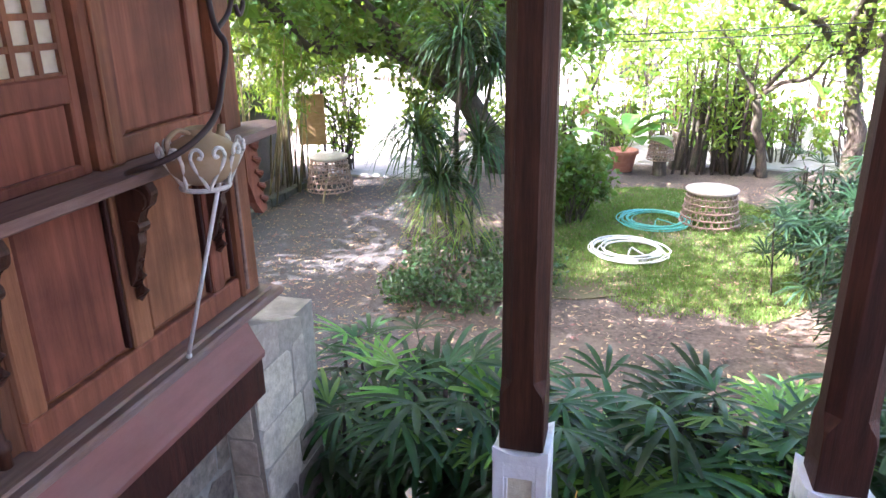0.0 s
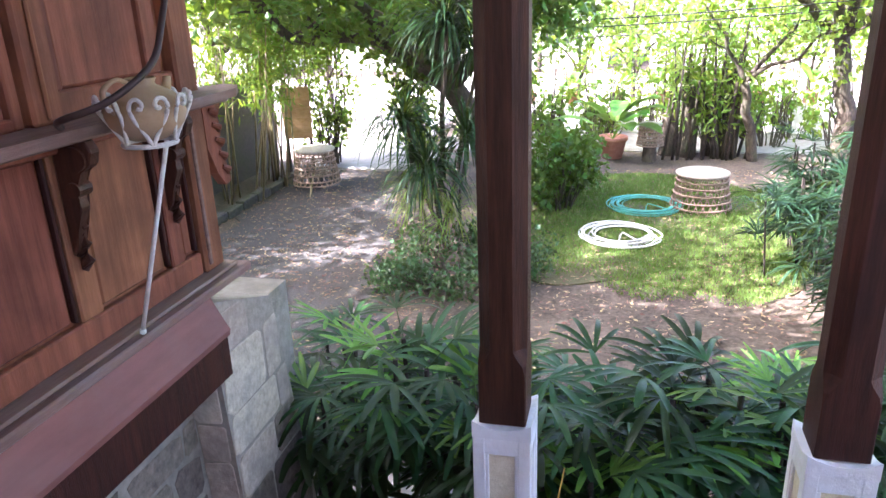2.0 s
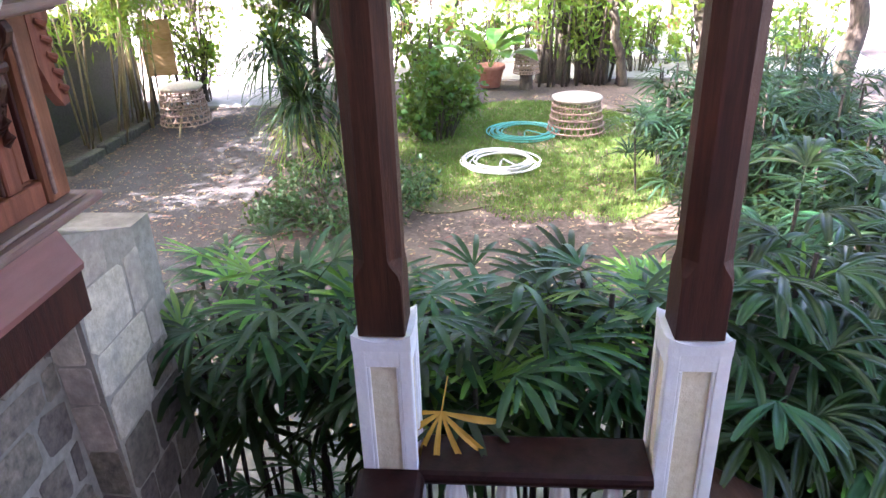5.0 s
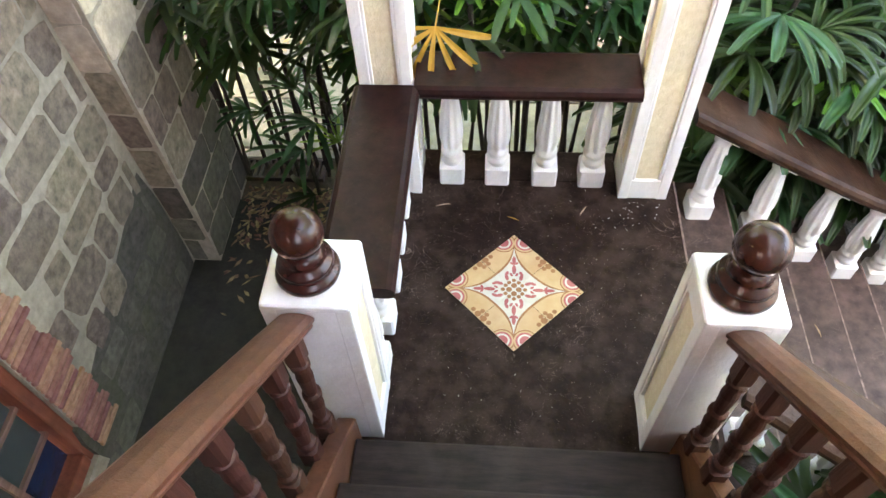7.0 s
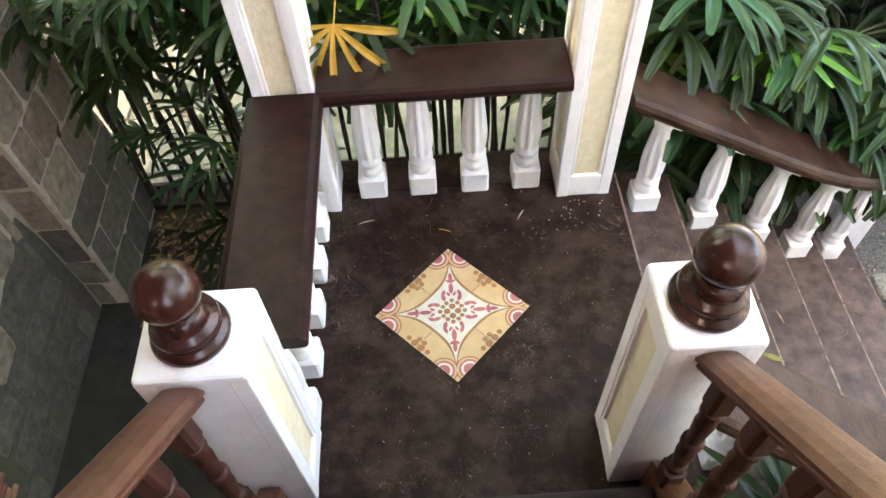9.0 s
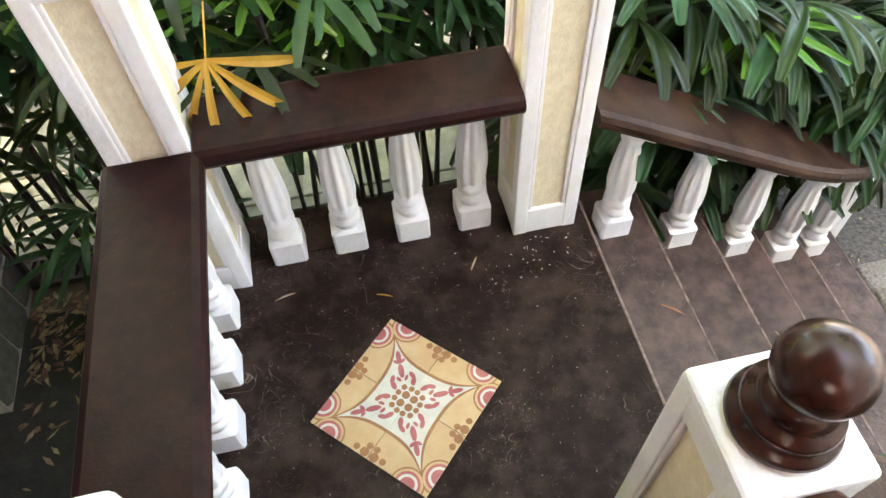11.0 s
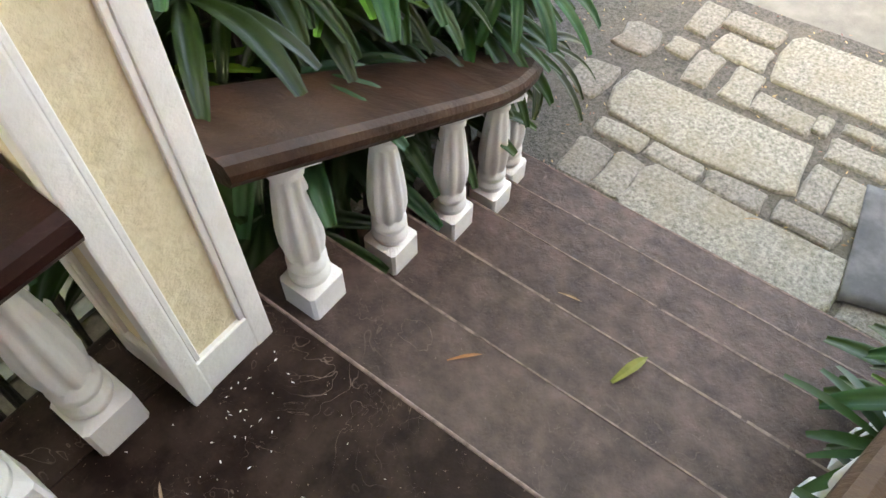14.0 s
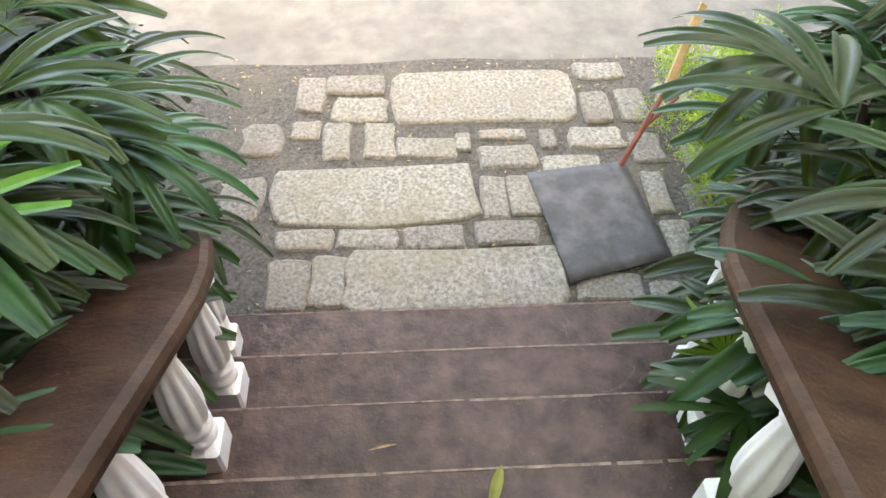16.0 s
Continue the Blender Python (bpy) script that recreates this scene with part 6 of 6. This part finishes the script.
basket(1.2, 10.75, 0, 0.5, 0.39, 0.6, "upturned open-work cane basket with a pale lid on the lawn")
b = basket(-6.1, 11.4, 0.12, 0.47, 0.36, 0.64, "upturned open-work cane basket propped on a stick")
part("prop", tube(bmesh.new(), [(0.15, -0.75, -0.13), (0.05, -0.3, 0.15), (0.0, 0.0, 0.3)], 0.02, 6), "bamboo", b)
part("prop", tube(bmesh.new(), [(-0.2, 0.25, -0.15), (-0.2, 0.2, 0.1)], 0.02, 6), "bamboo", b)
b = basket(0.45, 14.4, 0.35, 0.28, 0.22, 0.42, "small cane basket on a stump under the plants")
part("stump", lathe(bmesh.new(), [(-0.37, 0.16), (-0.1, 0.14), (0.0, 0.15)], 14), "bark", b)


def hose(x, y, r, turns, material, label, seed, width=0.014):
    ob = thing("garden_hose", (x, y, 0.008), label, "hose", "coiled hoses")
    q = random.Random(seed)
    line = []
    cx = cy = 0.0
    rr = r
    for k in range(turns * 22):
        a = 2 * PI * k / 22
        if k % 22 == 0:
            cx, cy, rr = q.uniform(-0.12, 0.12) * r, q.uniform(-0.12, 0.12) * r, r * q.uniform(0.72, 1.05)
        line.append((cx + rr * math.cos(a), cy + rr * math.sin(a), 0.02 + 0.016 * (k // 22 % 4)))
    line += [(line[-1][0] - 0.2, line[-1][1] - 0.1, 0.04), (0.05, 0.1, 0.03), (0.0, -0.3, 0.02)]
    part("coil", tube(bmesh.new(), curve(line, 2), width, 6), material, ob, smooth=True)


hose(-0.12, 9.05, 0.58, 7, "hose_white", "coiled white garden hose on the lawn", 1)
hose(0.3, 10.7, 0.62, 9, "hose_green", "tangled green garden hose on the lawn", 2, 0.011)

# stick with boards and feathery fern by the path
stick = thing("stake_sign", (2.95, -0.92, 0.0), "red brown stake carrying two narrow wooden boards", "sign")
part("stake", tube(bmesh.new(), [(0, 0.02, 0), (0.2, -0.2, 0.36)], 0.013, 7), "red_stick", stick)
part("stake", tube(bmesh.new(), [(0.1, -0.09, 0.18), (0.17, -0.24, 0.3)], 0.011, 7), "red_stick", stick)
for k in range(2):
    part("board", boxed(-0.008, 0.008, -0.018, 0.018, -0.17, 0.17, bevel=0.003), "stake_board", stick, at=pose(0.27 + 0.035 * k, -0.24 - 0.03 * k, 0.46 + 0.03 * k, 32, 28, 20))
fern = thing("asparagus_fern", (2.95, -1.32, 0), "light green feathery fern beside the path", "fern")
leaf_cloud("foliage", [(rng.uniform(-0.3, 0.4), rng.uniform(-0.28, 0.16), rng.uniform(0.06, 0.5)) for _ in range(60)], 260, 0.12, 0.03, 0.09, "fern_leaf", fern, 71, 1.0, 0.1)
part("stem", tube(bmesh.new(), [(0, 0, -0.03), (0.02, 0, 0.4)], 0.006, 5), "young_leaf", fern)

# overhead wires
for k, (ya, za, zb) in enumerate(((12.5, 3.15, 3.6), (12.9, 3.0, 3.5), (16.4, 2.6, 3.0))):
    wire = thing("cable", (-9, ya, za), "thin black overhead cable", "cable", "overhead cables")
    part("strand", tube(bmesh.new(), curve([(0, 0, 0), (6, 0.2, -0.15), (12, 0.3, 0.05), (18, 0.5, zb - za)], 4), 0.011, 5), "cord", wire)

# ---- scattered leaves and grass ----
def scatter(name, label, category, n, spots, size, material, seed, z=0.012):
    r = np.random.RandomState(seed)
    p = np.array([spots(r) for _ in range(n)])
    a = r.rand(n) * 2 * np.pi
    ln, w = size * (0.5 + r.rand(n)), size * 0.32 * (0.6 + 0.8 * r.rand(n))
    d = np.stack([np.cos(a), np.sin(a), r.normal(size=n) * 0.12], 1)
    s = np.stack([-np.sin(a), np.cos(a), r.normal(size=n) * 0.3], 1)
    c = np.concatenate([p, np.full((n, 1), z)], 1) + np.array([0, 0, 1]) * (r.rand(n, 1) * 0.012)
    v = np.stack([c - d * ln[:, None], c + s * w[:, None], c + d * ln[:, None], c - s * w[:, None]], 1).reshape(-1, 3)
    i = np.arange(n) * 4
    me = mesh_from(name, v.tolist(), np.stack([i, i + 1, i + 2, i + 3], 1).tolist())
    ob = part_of(name, me, material)
    return tagged(ob, label, category, kind="stuff")


scatter("leaf_litter", "dry brown leaves strewn over soil and gravel", "leaves", 15000, lambda r: (r.uniform(-6.8, 3.4), r.uniform(2.4, 13.5)), 0.035, "litter", 5)
scatter("gravel_stones", "loose grey gravel stones on the drive", "gravel", 16000, lambda r: (r.uniform(-6.7, -2.9), r.uniform(4.4, 12.8)), 0.02, "grit", 11, 0.004)
scatter("path_litter", "dry straw and crumbs between the cobbles", "leaves", 700, lambda r: (r.uniform(2.15, 3.9), r.uniform(-1.4, 1.1)), 0.012, "litter", 6, 0.008)
scatter("area_litter", "dead grass and straw beside the stair", "leaves", 520, lambda r: (r.uniform(-1.65, -0.75), 1.35 - abs(r.normal()) * 0.3), 0.03, "litter", 7, 0.004)


scatter("plaster_crumbs", "white plaster crumbs on the landing", "crumbs", 34, lambda r: (0.5 + r.normal() * 0.08, 0.42 + r.normal() * 0.05), 0.004, "white", 8, H + 0.003)
scatter("floor_dust", "pale dust specks on the landing and steps", "dust", 90, lambda r: (r.uniform(-0.4, 0.68), r.uniform(-0.6, 0.48)), 0.0032, "concrete", 9, H + 0.002)


def lawn_spot(r):
    a, q = r.rand() * 2 * np.pi, math.sqrt(r.rand())
    return 0.35 + 2.4 * q * math.cos(a), 9.7 + 3.4 * q * math.sin(a)


r = np.random.RandomState(3)
n = 70000
p = np.array([lawn_spot(r) for _ in range(n)])
keep = np.array([noise.noise((x * 0.9, y * 0.9, 3.0)) + 0.55 - max(0, 8.2 - y) * 0.35 > r.rand() * 0.6 for x, y in p])
p = p[keep]
n = len(p)
a = r.rand(n) * 2 * np.pi
h = 0.03 + 0.045 * r.rand(n)
c = np.concatenate([p, np.zeros((n, 1))], 1)
s = np.stack([np.cos(a), np.sin(a), np.zeros(n)], 1) * 0.007
t = c + np.stack([r.normal(size=n) * 0.02, r.normal(size=n) * 0.02, h], 1)
i = np.arange(n) * 3
me = mesh_from("grass", np.stack([c - s, c + s, t], 1).reshape(-1, 3).tolist(), np.stack([i, i + 1, i + 2], 1).tolist())
tagged(part_of("grass", me, "grass"), "short green lawn grass", "grass", kind="stuff")


def dead_leaf(x, y, z, length, material, label, turn, seed):
    verts, faces = [], []
    d = Vector((math.cos(turn), math.sin(turn), 0.25))
    blade(verts, faces, Vector((0, 0, 0.003)), d, Vector((0, 0, 1)), length, length * (0.24 if material == "green_dead_leaf" else 0.11), 0.5, 6, 0.3, 0.05)
    ob = tagged(part_of("fallen_leaf", mesh_from("fallen_leaf", [tuple(v) for v in verts], faces), material), label, "leaf", "fallen leaves")
    ob.matrix_basis = pose(x, y, z)


dead_leaf(1.165, -0.1, H - 2 * RISE + 0.004, 0.125, "green_dead_leaf", "yellow green fallen leaf on a step", -0.33, 1)
dead_leaf(0.9, 0.22, H - RISE + 0.004, 0.085, "curled_leaf", "curled orange fallen leaf on a step", -0.75, 2)
dead_leaf(1.41, 0.18, H - 3 * RISE + 0.004, 0.075, "litter", "thin dry leaf on a step", -1.4, 3)
dead_leaf(-0.03, 0.38, H + 0.002, 0.055, "yellow_leaf", "small yellow straw on the landing", -0.4, 4)
dead_leaf(-0.35, 0.43, H + 0.002, 0.07, "wicker", "dry straw on the landing", 0.2, 5)
dead_leaf(0.285, 0.4, H + 0.002, 0.06, "wicker", "dry straw on the landing", 1.0, 6)
dead_leaf(2.48, -0.2, 0.034, 0.08, "litter", "brown dead leaf on a slab", 2.2, 7)
